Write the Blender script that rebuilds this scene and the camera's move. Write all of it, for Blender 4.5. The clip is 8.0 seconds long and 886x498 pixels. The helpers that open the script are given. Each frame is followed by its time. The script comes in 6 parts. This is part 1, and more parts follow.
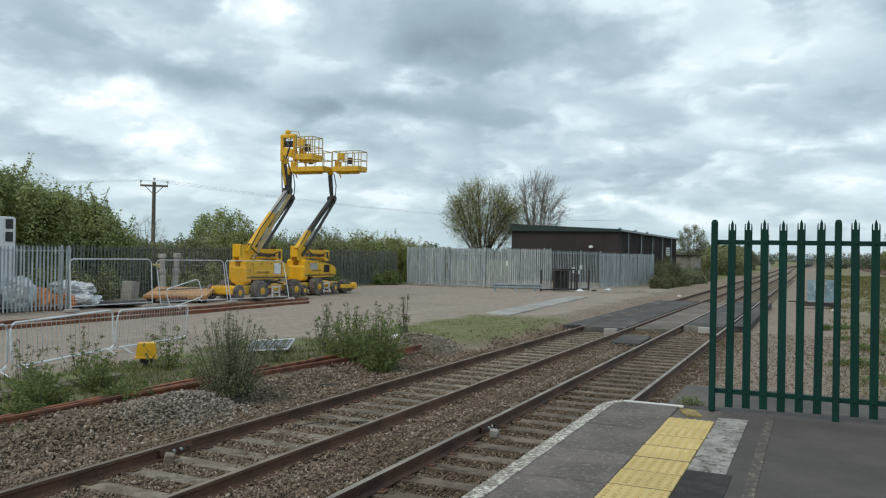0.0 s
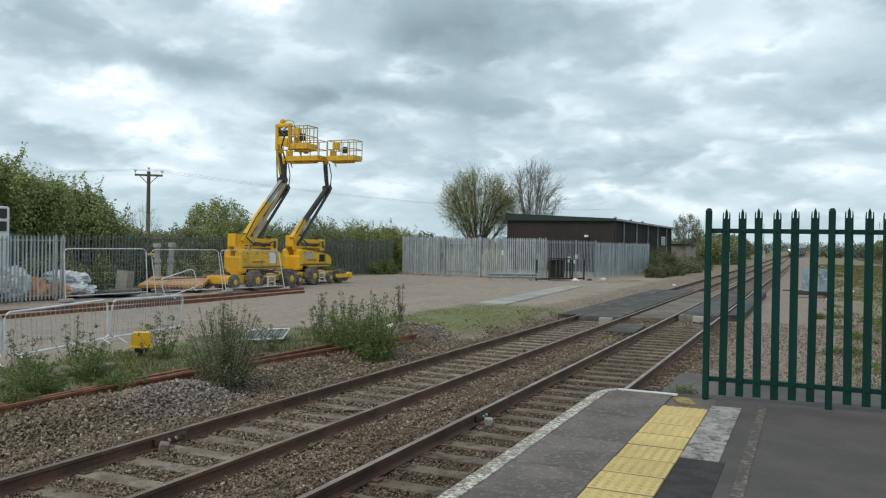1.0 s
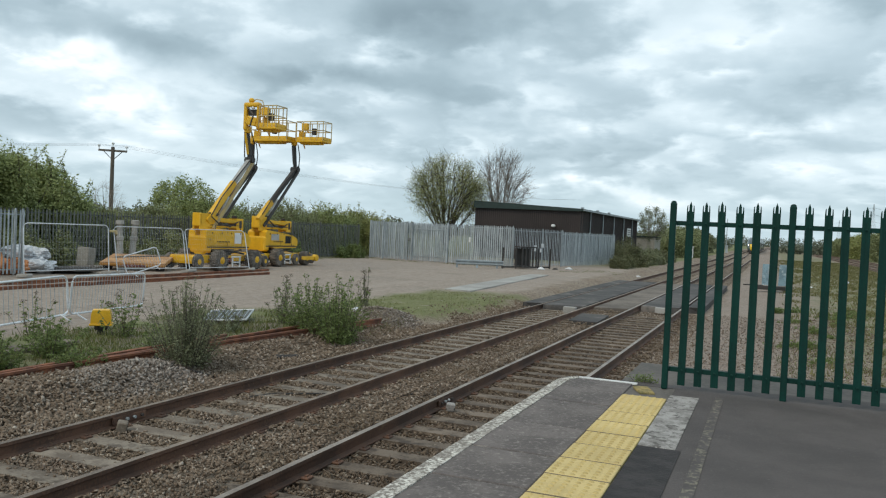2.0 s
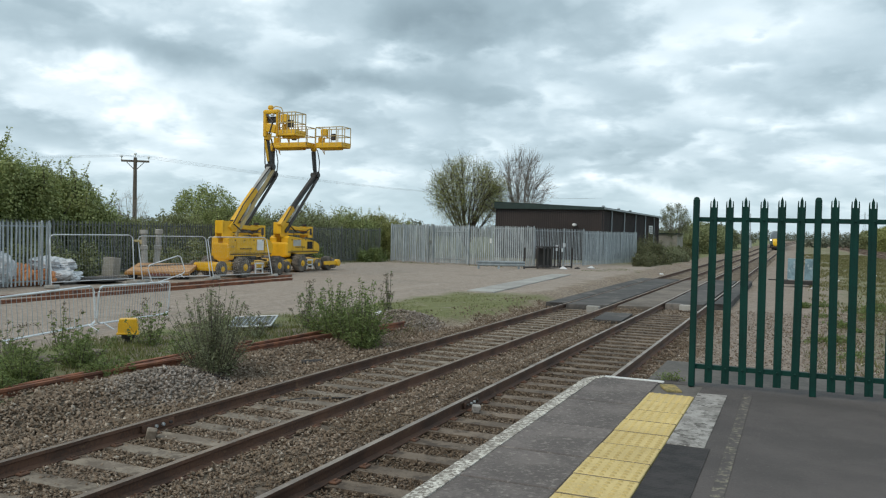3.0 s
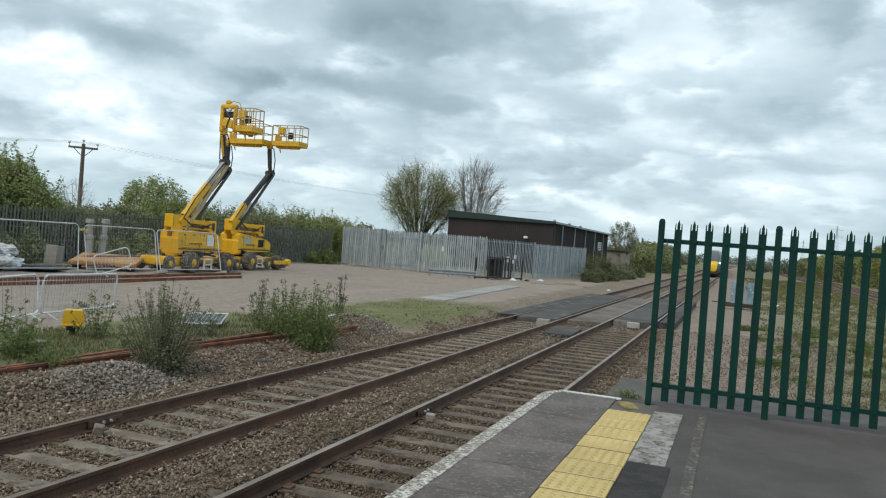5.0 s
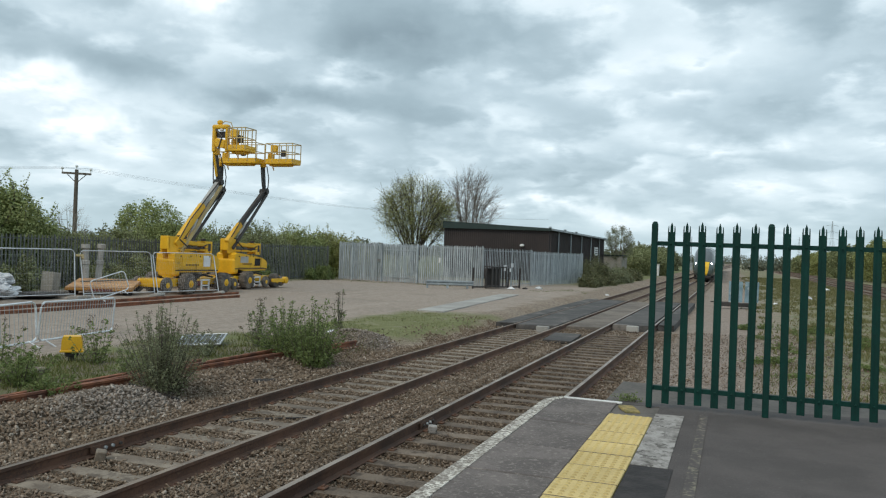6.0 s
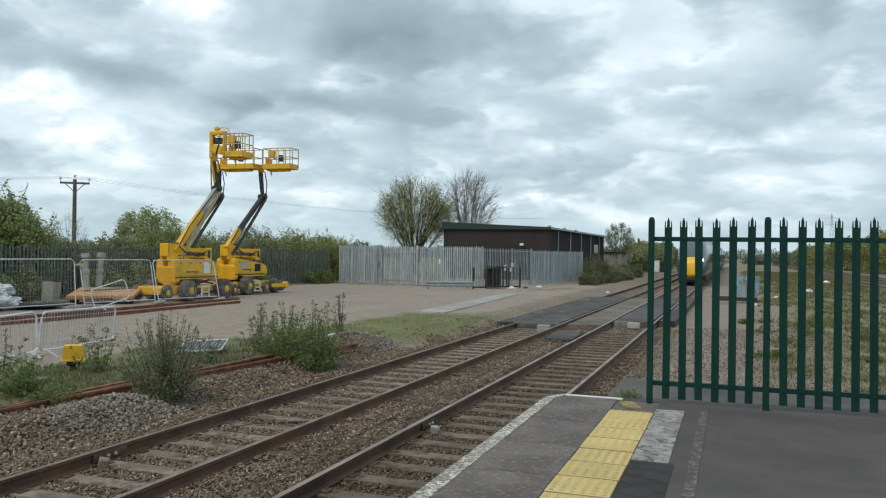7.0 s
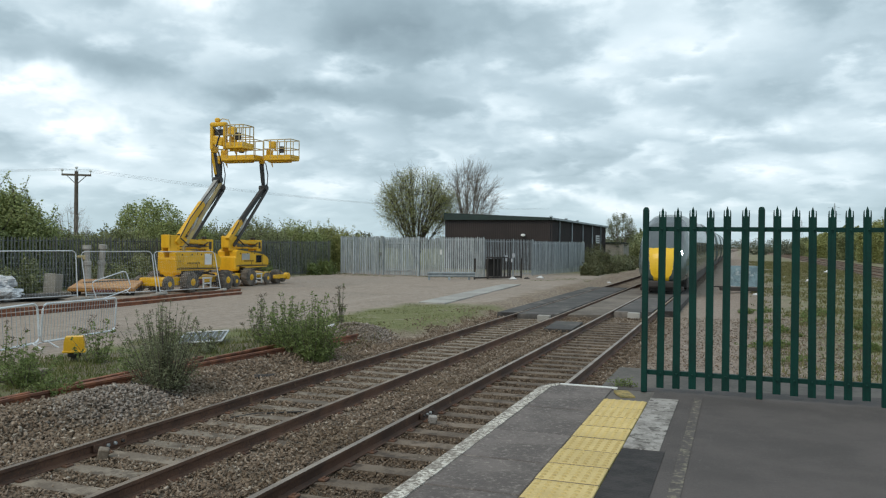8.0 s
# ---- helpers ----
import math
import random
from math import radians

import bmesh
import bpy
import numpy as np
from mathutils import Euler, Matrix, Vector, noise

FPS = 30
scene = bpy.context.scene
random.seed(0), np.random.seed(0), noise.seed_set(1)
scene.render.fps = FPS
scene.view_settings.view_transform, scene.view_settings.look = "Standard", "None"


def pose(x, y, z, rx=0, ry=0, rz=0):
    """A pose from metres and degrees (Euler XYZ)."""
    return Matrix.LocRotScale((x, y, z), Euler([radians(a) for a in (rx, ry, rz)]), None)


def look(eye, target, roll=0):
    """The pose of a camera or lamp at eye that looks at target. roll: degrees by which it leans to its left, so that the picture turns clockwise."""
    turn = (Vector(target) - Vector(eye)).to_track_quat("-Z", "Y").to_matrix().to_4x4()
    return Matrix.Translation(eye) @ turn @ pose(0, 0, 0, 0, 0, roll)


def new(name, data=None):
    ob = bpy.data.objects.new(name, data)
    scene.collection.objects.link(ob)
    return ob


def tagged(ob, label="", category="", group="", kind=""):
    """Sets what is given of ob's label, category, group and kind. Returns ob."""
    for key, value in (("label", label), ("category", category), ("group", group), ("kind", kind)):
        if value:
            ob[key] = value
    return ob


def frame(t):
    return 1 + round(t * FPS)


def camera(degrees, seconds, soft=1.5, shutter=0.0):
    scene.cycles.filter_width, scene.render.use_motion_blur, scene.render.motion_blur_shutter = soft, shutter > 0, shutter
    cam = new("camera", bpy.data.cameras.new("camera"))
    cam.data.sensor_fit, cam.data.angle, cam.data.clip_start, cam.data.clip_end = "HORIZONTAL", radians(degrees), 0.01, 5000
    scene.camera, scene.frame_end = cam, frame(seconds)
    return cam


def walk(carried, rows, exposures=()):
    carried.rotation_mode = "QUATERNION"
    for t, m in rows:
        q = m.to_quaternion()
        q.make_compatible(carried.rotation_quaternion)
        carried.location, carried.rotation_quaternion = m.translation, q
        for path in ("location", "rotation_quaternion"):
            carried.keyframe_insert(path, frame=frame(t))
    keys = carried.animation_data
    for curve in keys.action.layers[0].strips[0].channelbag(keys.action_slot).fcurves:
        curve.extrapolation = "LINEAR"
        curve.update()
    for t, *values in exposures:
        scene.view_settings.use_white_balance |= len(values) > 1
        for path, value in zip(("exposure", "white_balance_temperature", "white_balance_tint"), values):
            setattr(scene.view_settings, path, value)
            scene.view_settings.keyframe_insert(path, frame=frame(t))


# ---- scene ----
cam = camera(57.5, 8.0, 1.2)
PATH = [
    (0.0, pose(0.063, 0.040, 2.409, 90.275, -1.060, 24.750)),
    (0.5, pose(0.072, 0.034, 2.402, 89.955, -0.857, 24.661)),
    (1.0, pose(0.072, 0.053, 2.402, 89.539, -1.016, 24.445)),
    (1.5, pose(0.078, 0.058, 2.393, 88.586, -1.478, 23.684)),
    (1.7, pose(0.079, 0.058, 2.393, 88.571, -2.920, 22.107)),
    (2.8, pose(0.071, 0.049, 2.395, 88.719, -1.362, 23.240)),
    (3.0, pose(0.069, 0.047, 2.395, 88.702, -1.302, 23.610)),
    (3.5, pose(0.040, 0.036, 2.386, 88.778, -1.925, 23.925)),
    (4.0, pose(-0.067, -0.024, 2.394, 88.552, -2.000, 22.296)),
    (4.5, pose(-0.118, -0.019, 2.392, 88.762, -2.839, 22.252)),
    (5.0, pose(-0.105, -0.023, 2.405, 89.340, -4.399, 20.059)),
    (5.2, pose(-0.103, -0.025, 2.406, 90.194, -3.913, 19.783)),
    (6.3, pose(-0.067, -0.047, 2.407, 90.035, -1.598, 19.960)),
    (6.5, pose(-0.062, -0.049, 2.407, 90.022, -1.220, 19.998)),
    (7.0, pose(-0.048, -0.045, 2.400, 90.231, -0.803, 19.839)),
    (7.5, pose(-0.025, -0.049, 2.400, 89.917, -0.733, 19.935)),
    (8.0, pose(0.032, -0.059, 2.398, 89.578, -0.640, 19.999)),
]
walk(cam, PATH, ((0.0, 0.03), (1.5, 0.06), (3.5, 0.10), (5.0, 0.10), (6.5, 0.04), (8.0, 0.06)))

# ---------------------------------------------------------------- node helpers
def mat_new(name):
    m = bpy.data.materials.new(name)
    m.use_nodes = True
    nt = m.node_tree
    return m, nt, nt.nodes["Principled BSDF"]


def node(nt, kind, **props):
    n = nt.nodes.new(kind)
    for k, v in props.items():
        if k in n.inputs:
            n.inputs[k].default_value = v
    return n


def mix(nt, fac, a, b, blend="MIX"):
    n = nt.nodes.new("ShaderNodeMix")
    n.data_type, n.blend_type = "RGBA", blend
    for sock, v in ((0, fac), (6, a), (7, b)):
        if isinstance(v, (int, float)):
            n.inputs[sock].default_value = v
        elif isinstance(v, tuple):
            n.inputs[sock].default_value = (*v, 1.0) if len(v) == 3 else v
        else:
            nt.links.new(v, n.inputs[sock])
    return n.outputs[2]


def mth(nt, op, a, b=0.0, clamp=False):
    n = nt.nodes.new("ShaderNodeMath")
    n.operation, n.use_clamp = op, clamp
    for sock, v in ((0, a), (1, b)):
        if isinstance(v, (int, float)):
            n.inputs[sock].default_value = v
        else:
            nt.links.new(v, n.inputs[sock])
    return n.outputs[0]


def step_up(nt, v, lo, hi):
    n = nt.nodes.new("ShaderNodeMapRange")
    n.interpolation_type = "SMOOTHSTEP"
    nt.links.new(v, n.inputs[0])
    n.inputs[1].default_value, n.inputs[2].default_value = lo, hi
    return n.outputs[0]


def noise_at(nt, co, scale, detail=4.0, rough=0.55):
    n = node(nt, "ShaderNodeTexNoise", Scale=scale, Detail=detail, Roughness=rough)
    nt.links.new(co, n.inputs["Vector"])
    return n.outputs["Fac"]


def bump(nt, bsdf, h, strength, dist):
    b = node(nt, "ShaderNodeBump", Strength=strength, Distance=dist)
    nt.links.new(h, b.inputs["Height"])
    nt.links.new(b.outputs[0], bsdf.inputs["Normal"])


def surface(name, base, dark, rough=0.6, metal=0.0, big=1.5, fine=30.0, rel=0.3, depth=0.004, worn=None, worn_at=(0.6, 0.7), spread=0.12, worn_scale=5.0):
    """A painted, stony or metal surface: two tones at two scales, specks of wear, fine relief."""
    m, nt, b = mat_new(name)
    info = node(nt, "ShaderNodeObjectInfo").outputs["Random"]
    shift = nt.nodes.new("ShaderNodeVectorMath")
    nt.links.new(node(nt, "ShaderNodeTexCoord").outputs["Object"], shift.inputs[0])
    nt.links.new(mth(nt, "MULTIPLY", info, 61.0), shift.inputs[1])
    co = shift.outputs[0]
    n1, n2 = noise_at(nt, co, big), noise_at(nt, co, fine, 6.0)
    f = step_up(nt, mth(nt, "ADD", mth(nt, "MULTIPLY", n1, 0.6), mth(nt, "MULTIPLY", n2, 0.4)), 0.40, 0.60)
    c = mix(nt, f, dark, base)
    if worn:
        c = mix(nt, step_up(nt, noise_at(nt, co, worn_scale, 8.0, 0.65), *worn_at), c, worn)
    v = mth(nt, "ADD", mth(nt, "MULTIPLY", info, spread * 2), 1.0 - spread)
    hsv = node(nt, "ShaderNodeHueSaturation")
    nt.links.new(c, hsv.inputs["Color"])
    nt.links.new(v, hsv.inputs["Value"])
    nt.links.new(hsv.outputs[0], b.inputs["Base Color"])
    b.inputs["Metallic"].default_value = metal
    nt.links.new(mth(nt, "ADD", mth(nt, "MULTIPLY", n2, 0.25), rough - 0.12), b.inputs["Roughness"])
    bump(nt, b, n2, rel, depth)
    return m


def scatter(name, stops, rough=0.75, trans=0.0):
    """Leaves or stones in one mesh: a colour of its own for each island."""
    m, nt, b = mat_new(name)
    g = node(nt, "ShaderNodeNewGeometry")
    r = nt.nodes.new("ShaderNodeValToRGB")
    els = r.color_ramp.elements
    while len(els) < len(stops):
        els.new(0.5)
    for e, (p, c) in zip(els, stops):
        e.position, e.color = p, (*c, 1.0)
    nt.links.new(g.outputs["Random Per Island"], r.inputs[0])
    n = noise_at(nt, g.outputs["Position"], 0.9, 3.0)
    c = mix(nt, step_up(nt, n, 0.3, 0.75), r.outputs[0], (0.78, 0.76, 0.70), "MULTIPLY")
    nt.links.new(c, b.inputs["Base Color"])
    b.inputs["Roughness"].default_value = rough
    if trans:
        t = node(nt, "ShaderNodeBsdfTranslucent")
        nt.links.new(c, t.inputs["Color"])
        mx = node(nt, "ShaderNodeMixShader", Fac=trans)
        nt.links.new(b.outputs[0], mx.inputs[1])
        nt.links.new(t.outputs[0], mx.inputs[2])
        nt.links.new(mx.outputs[0], nt.nodes["Material Output"].inputs[0])
    return m


# ---------------------------------------------------------------- sky and sun
def sky():
    w = bpy.data.worlds.new("overcast_sky")
    w.use_nodes = True
    scene.world = w
    nt = w.node_tree
    bg = nt.nodes["Background"]
    blue = node(nt, "ShaderNodeTexSky")
    blue.sky_type, blue.sun_disc = "NISHITA", False
    blue.sun_elevation, blue.sun_rotation = radians(48), radians(200)
    d = node(nt, "ShaderNodeTexCoord").outputs["Generated"]
    sp = node(nt, "ShaderNodeSeparateXYZ")
    nt.links.new(d, sp.inputs[0])
    up = mth(nt, "MAXIMUM", sp.outputs[2], 0.0)
    z = mth(nt, "ADD", up, 0.27)
    cb = node(nt, "ShaderNodeCombineXYZ")
    nt.links.new(mth(nt, "DIVIDE", sp.outputs[0], z), cb.inputs[0])
    nt.links.new(mth(nt, "DIVIDE", sp.outputs[1], z), cb.inputs[1])
    cb.inputs[2].default_value = 3.7
    n1 = noise_at(nt, cb.outputs[0], 1.7, 7.0, 0.50)
    n2 = noise_at(nt, cb.outputs[0], 5.0, 6.0, 0.52)
    f = mth(nt, "ADD", mth(nt, "MULTIPLY", mth(nt, "SUBTRACT", n1, 0.5), 0.62), mth(nt, "MULTIPLY", mth(nt, "SUBTRACT", n2, 0.5), 0.40))
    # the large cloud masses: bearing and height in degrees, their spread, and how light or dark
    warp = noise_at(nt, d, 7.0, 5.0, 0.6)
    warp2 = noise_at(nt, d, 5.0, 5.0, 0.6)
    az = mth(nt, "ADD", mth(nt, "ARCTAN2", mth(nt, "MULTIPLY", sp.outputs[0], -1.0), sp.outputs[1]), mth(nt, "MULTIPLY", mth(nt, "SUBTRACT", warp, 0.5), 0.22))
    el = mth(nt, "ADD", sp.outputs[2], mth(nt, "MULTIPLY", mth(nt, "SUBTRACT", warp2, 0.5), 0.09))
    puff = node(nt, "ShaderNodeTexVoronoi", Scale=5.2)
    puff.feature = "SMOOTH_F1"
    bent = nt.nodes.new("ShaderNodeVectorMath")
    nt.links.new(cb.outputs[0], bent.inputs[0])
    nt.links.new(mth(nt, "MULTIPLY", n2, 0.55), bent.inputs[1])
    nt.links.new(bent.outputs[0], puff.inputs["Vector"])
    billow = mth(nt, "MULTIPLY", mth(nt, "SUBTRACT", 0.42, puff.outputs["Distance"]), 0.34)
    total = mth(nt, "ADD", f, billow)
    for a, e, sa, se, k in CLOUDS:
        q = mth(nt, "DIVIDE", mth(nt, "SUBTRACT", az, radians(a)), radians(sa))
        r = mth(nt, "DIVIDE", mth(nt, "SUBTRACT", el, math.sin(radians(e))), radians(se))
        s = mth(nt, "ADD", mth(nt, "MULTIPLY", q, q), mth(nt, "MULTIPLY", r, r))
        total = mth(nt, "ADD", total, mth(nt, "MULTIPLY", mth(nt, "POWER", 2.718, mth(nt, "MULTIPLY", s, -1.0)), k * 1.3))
    r = nt.nodes.new("ShaderNodeValToRGB")
    nt.links.new(mth(nt, "ADD", total, 0.525), r.inputs[0])
    els = r.color_ramp.elements
    for _ in range(3):
        els.new(0.5)
    for e, (p, c) in zip(els, ((0.12, (0.275, 0.37, 0.425)), (0.34, (0.39, 0.51, 0.575)), (0.50, (0.555, 0.69, 0.765)), (0.63, (0.755, 0.89, 0.96)), (0.80, (1.09, 1.17, 1.22)))):
        e.position, e.color = p, (*c, 1.0)
    low = step_up(nt, sp.outputs[2], 0.0, 0.10)
    c = mix(nt, low, mix(nt, 0.55, r.outputs[0], (0.55, 0.71, 0.77)), r.outputs[0])
    veil = mix(nt, 1.0, blue.outputs[0], (0.08, 0.08, 0.08), "MULTIPLY")
    c = mix(nt, 0.94, veil, c)
    nt.links.new(c, bg.inputs[0])
    bg.inputs[1].default_value = 1.0


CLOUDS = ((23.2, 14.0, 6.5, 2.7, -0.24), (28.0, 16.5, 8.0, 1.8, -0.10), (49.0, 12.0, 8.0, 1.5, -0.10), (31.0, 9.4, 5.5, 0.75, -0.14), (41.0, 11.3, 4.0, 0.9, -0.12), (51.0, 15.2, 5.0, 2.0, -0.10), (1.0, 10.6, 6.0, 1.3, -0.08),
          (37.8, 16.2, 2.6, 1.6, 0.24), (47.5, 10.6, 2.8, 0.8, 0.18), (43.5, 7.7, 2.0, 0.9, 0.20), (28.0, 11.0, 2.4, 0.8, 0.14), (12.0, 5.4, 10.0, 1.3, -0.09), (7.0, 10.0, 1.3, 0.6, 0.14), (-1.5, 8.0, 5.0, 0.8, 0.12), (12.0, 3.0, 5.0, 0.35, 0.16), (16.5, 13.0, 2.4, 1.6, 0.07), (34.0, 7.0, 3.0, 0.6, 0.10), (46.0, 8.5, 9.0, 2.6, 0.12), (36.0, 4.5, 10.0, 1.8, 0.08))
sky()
sun = new("sun", bpy.data.lights.new("sun", "SUN"))
sun.data.energy, sun.data.angle, sun.data.color = 1.2, radians(25), (1.0, 0.86, 0.68)
sun.matrix_world = look((0, 0, 0), (0.25, 0.62, -0.75))
scene.view_settings.exposure = 0.0

# ---------------------------------------------------------------- materials
M = {}
M["ballast_stone"] = scatter("ballast_stone", [(0.0, (0.145, 0.104, 0.075)), (0.3, (0.195, 0.146, 0.106)), (0.78, (0.262, 0.202, 0.152)), (0.94, (0.35, 0.285, 0.23)), (1.0, (0.52, 0.455, 0.39))], 0.9)
M["rail_side"] = surface("rail_side", (0.145, 0.074, 0.046), (0.072, 0.040, 0.028), 0.8, 0.0, 1.5, 40, 0.4, 0.002, (0.17, 0.10, 0.06))
M["rail_head"] = surface("rail_head", (0.36, 0.295, 0.24), (0.20, 0.152, 0.118), 0.46, 0.3, 2.0, 60, 0.1, 0.001)
M["rail_head_dull"] = surface("dull_rail_head", (0.25, 0.195, 0.15), (0.14, 0.105, 0.08), 0.60, 0.2, 2.0, 60, 0.1, 0.001)
M["rust"] = surface("rust", (0.27, 0.105, 0.054), (0.125, 0.054, 0.036), 0.85, 0.0, 3.0, 40, 0.5, 0.003, (0.32, 0.17, 0.10))
M["sleeper"] = surface("sleeper_concrete", (0.25, 0.21, 0.165), (0.145, 0.115, 0.088), 0.9, 0.0, 2.2, 30, 0.6, 0.006, (0.105, 0.082, 0.062), (0.50, 0.62), 0.14, 4.0)
# track 2 sleepers: dirt plus the platform's shadow, both put into the colour
M["sleeper_brown"] = surface("dirty_shaded_sleeper", (0.195, 0.152, 0.114), (0.105, 0.080, 0.060), 0.9, 0.0, 2.2, 30, 0.6, 0.006, (0.075, 0.056, 0.042), (0.50, 0.62), 0.16, 4.0)
# brown stone, its colours darkened to stand in for shade by the platform
M["brown_stone"] = scatter("brown_shaded_stone", [(0.0, (0.085, 0.060, 0.042)), (0.4, (0.145, 0.106, 0.076)), (0.85, (0.205, 0.155, 0.112)), (1.0, (0.33, 0.27, 0.21))], 0.9)
M["iron"] = surface("dark_iron", (0.05, 0.043, 0.04), (0.025, 0.023, 0.022), 0.7)
M["asphalt"] = surface("platform_asphalt", (0.099, 0.085, 0.081), (0.068, 0.059, 0.056), 0.88, 0.0, 1.6, 75, 0.9, 0.005, (0.16, 0.148, 0.142), (0.60, 0.72), 0.03, 45.0)
M["coping"] = surface("coping_slab", (0.165, 0.141, 0.131), (0.100, 0.085, 0.079), 0.88, 0.0, 2.6, 45, 1.0, 0.010, (0.25, 0.222, 0.20), (0.52, 0.68), 0.09, 24.0)
M["dark_patch"] = surface("fresh_asphalt", (0.050, 0.043, 0.042), (0.022, 0.019, 0.019), 0.85, 0.0, 6.0, 45, 0.9, 0.006)
M["white_edge"] = surface("worn_white_paint", (0.72, 0.69, 0.62), (0.34, 0.31, 0.27), 0.8, 0.0, 9.0, 60, 0.8, 0.008, (0.20, 0.172, 0.145), (0.45, 0.56), 0.05, 34.0)
M["white_line"] = surface("white_line_paint", (0.72, 0.72, 0.70), (0.55, 0.55, 0.53), 0.7, 0.0, 3.0, 50, 0.3, 0.002, (0.22, 0.21, 0.2), (0.68, 0.78), 0.03, 9.0)
M["tactile"] = surface("yellow_tactile", (0.66, 0.51, 0.22), (0.53, 0.40, 0.165), 0.75, 0.0, 2.2, 60, 0.3, 0.002, (0.36, 0.28, 0.15), (0.62, 0.80), 0.07, 7.0)
# darker stud colour stands in for each stud's small shadow and dirt ring
M["tactile_stud"] = surface("shadow_toned_stud", (0.56, 0.43, 0.175), (0.44, 0.33, 0.13), 0.8)
M["grout"] = surface("dirty_grout", (0.17, 0.13, 0.075), (0.09, 0.07, 0.045), 0.9)
M["moss_yellow"] = surface("mossy_broken_tile", (0.36, 0.27, 0.10), (0.16, 0.14, 0.06), 0.9, 0.0, 12.0, 60, 0.6, 0.006)
M["repair"] = surface("pale_concrete_repair", (0.38, 0.36, 0.34), (0.22, 0.205, 0.19), 0.85, 0.0, 7.0, 50, 0.6, 0.006, (0.11, 0.10, 0.09), (0.52, 0.60), 0.03, 11.0)
M["old_line"] = surface("faded_yellow_line", (0.099, 0.085, 0.081), (0.068, 0.059, 0.056), 0.85, 0.0, 6.0, 60, 0.4, 0.002, (0.22, 0.20, 0.145), (0.50, 0.64), 0.03, 20.0)
M["brick"] = surface("dirty_platform_wall", (0.15, 0.135, 0.12), (0.085, 0.078, 0.07), 0.9)
M["green"] = surface("green_powder_coat", (0.002, 0.042, 0.033), (0.002, 0.030, 0.024), 0.62, 0.0, 2.0, 50, 0.1, 0.001, (0.008, 0.075, 0.058), (0.7, 0.85), 0.06)
M["green"].node_tree.nodes["Principled BSDF"].inputs["Specular IOR Level"].default_value = 0.25
M["galv"] = surface("galvanised_steel", (0.44, 0.485, 0.51), (0.29, 0.33, 0.35), 0.55, 0.35, 1.2, 25, 0.15, 0.001, (0.53, 0.56, 0.58), (0.6, 0.8), 0.17)
M["dull_fence"] = surface("weathered_dark_fence", (0.145, 0.155, 0.148), (0.085, 0.094, 0.09), 0.75, 0.0, 1.2, 25, 0.15, 0.001, spread=0.2)
M["zinc_tube"] = surface("bright_zinc_tube", (0.72, 0.74, 0.76), (0.56, 0.58, 0.60), 0.42, 0.6, 3.0, 40, 0.1, 0.001)
M["yellow"] = surface("machine_yellow", (0.82, 0.47, 0.02), (0.66, 0.37, 0.015), 0.45, 0.0, 1.3, 30, 0.15, 0.001, (0.26, 0.15, 0.03), (0.58, 0.76), 0.05, 3.0)
M["boom_dark"] = surface("boom_dark_steel", (0.05, 0.047, 0.045), (0.03, 0.03, 0.03), 0.5)
M["rail_cream"] = surface("worn_cream_tube", (0.55, 0.42, 0.18), (0.40, 0.32, 0.17), 0.5)
M["boom_pale"] = surface("boom_grey_steel", (0.42, 0.42, 0.40), (0.30, 0.30, 0.29), 0.5)
M["tyre"] = surface("dusty_tyre", (0.19, 0.165, 0.14), (0.075, 0.066, 0.058), 0.9, 0.0, 4.0, 25, 0.5, 0.01)
M["red_part"] = surface("faded_red_paint", (0.20, 0.05, 0.04), (0.12, 0.035, 0.03), 0.6)
M["white_paint"] = surface("white_panel", (0.76, 0.77, 0.78), (0.62, 0.63, 0.64), 0.5)
M["black_glass"] = surface("dark_window", (0.02, 0.022, 0.025), (0.012, 0.013, 0.015), 0.2)
M["orange"] = surface("orange_trolley_paint", (0.42, 0.20, 0.035), (0.25, 0.11, 0.03), 0.65, 0.0, 2.0, 30, 0.2, 0.002, (0.26, 0.14, 0.08), (0.55, 0.75), 0.03, 3.0)
M["deck_timber"] = surface("worn_orange_deck", (0.56, 0.33, 0.16), (0.38, 0.21, 0.10), 0.85, 0.0, 2.5, 30, 0.3, 0.003, (0.25, 0.15, 0.09), (0.52, 0.68), 0.16, 3.0)
M["timber"] = surface("weathered_timber", (0.17, 0.145, 0.12), (0.09, 0.075, 0.062), 0.85, 0.0, 2.0, 40, 0.4, 0.003)
M["concrete"] = surface("pale_concrete", (0.42, 0.41, 0.385), (0.30, 0.29, 0.27), 0.9, 0.0, 0.8, 30, 0.35, 0.004, (0.22, 0.21, 0.19), (0.6, 0.8), 0.06, 2.0)
M["crossing"] = surface("crossing_asphalt", (0.088, 0.080, 0.075), (0.044, 0.041, 0.039), 0.88, 0.0, 0.45, 9, 0.5, 0.008, (0.19, 0.168, 0.148), (0.54, 0.70), 0.06, 0.9)
M["cladding"] = surface("dark_brown_cladding", (0.040, 0.030, 0.029), (0.026, 0.021, 0.021), 0.75, 0.0, 0.5, 12, 0.2, 0.003)
M["fascia"] = surface("green_black_fascia", (0.018, 0.038, 0.034), (0.012, 0.026, 0.024), 0.6)
M["bark"] = surface("grey_bark", (0.12, 0.10, 0.082), (0.06, 0.05, 0.042), 0.9, 0.0, 3.0, 30, 0.5, 0.01)
M["twig"] = surface("pale_grey_twig", (0.27, 0.24, 0.205), (0.18, 0.158, 0.135), 0.9)
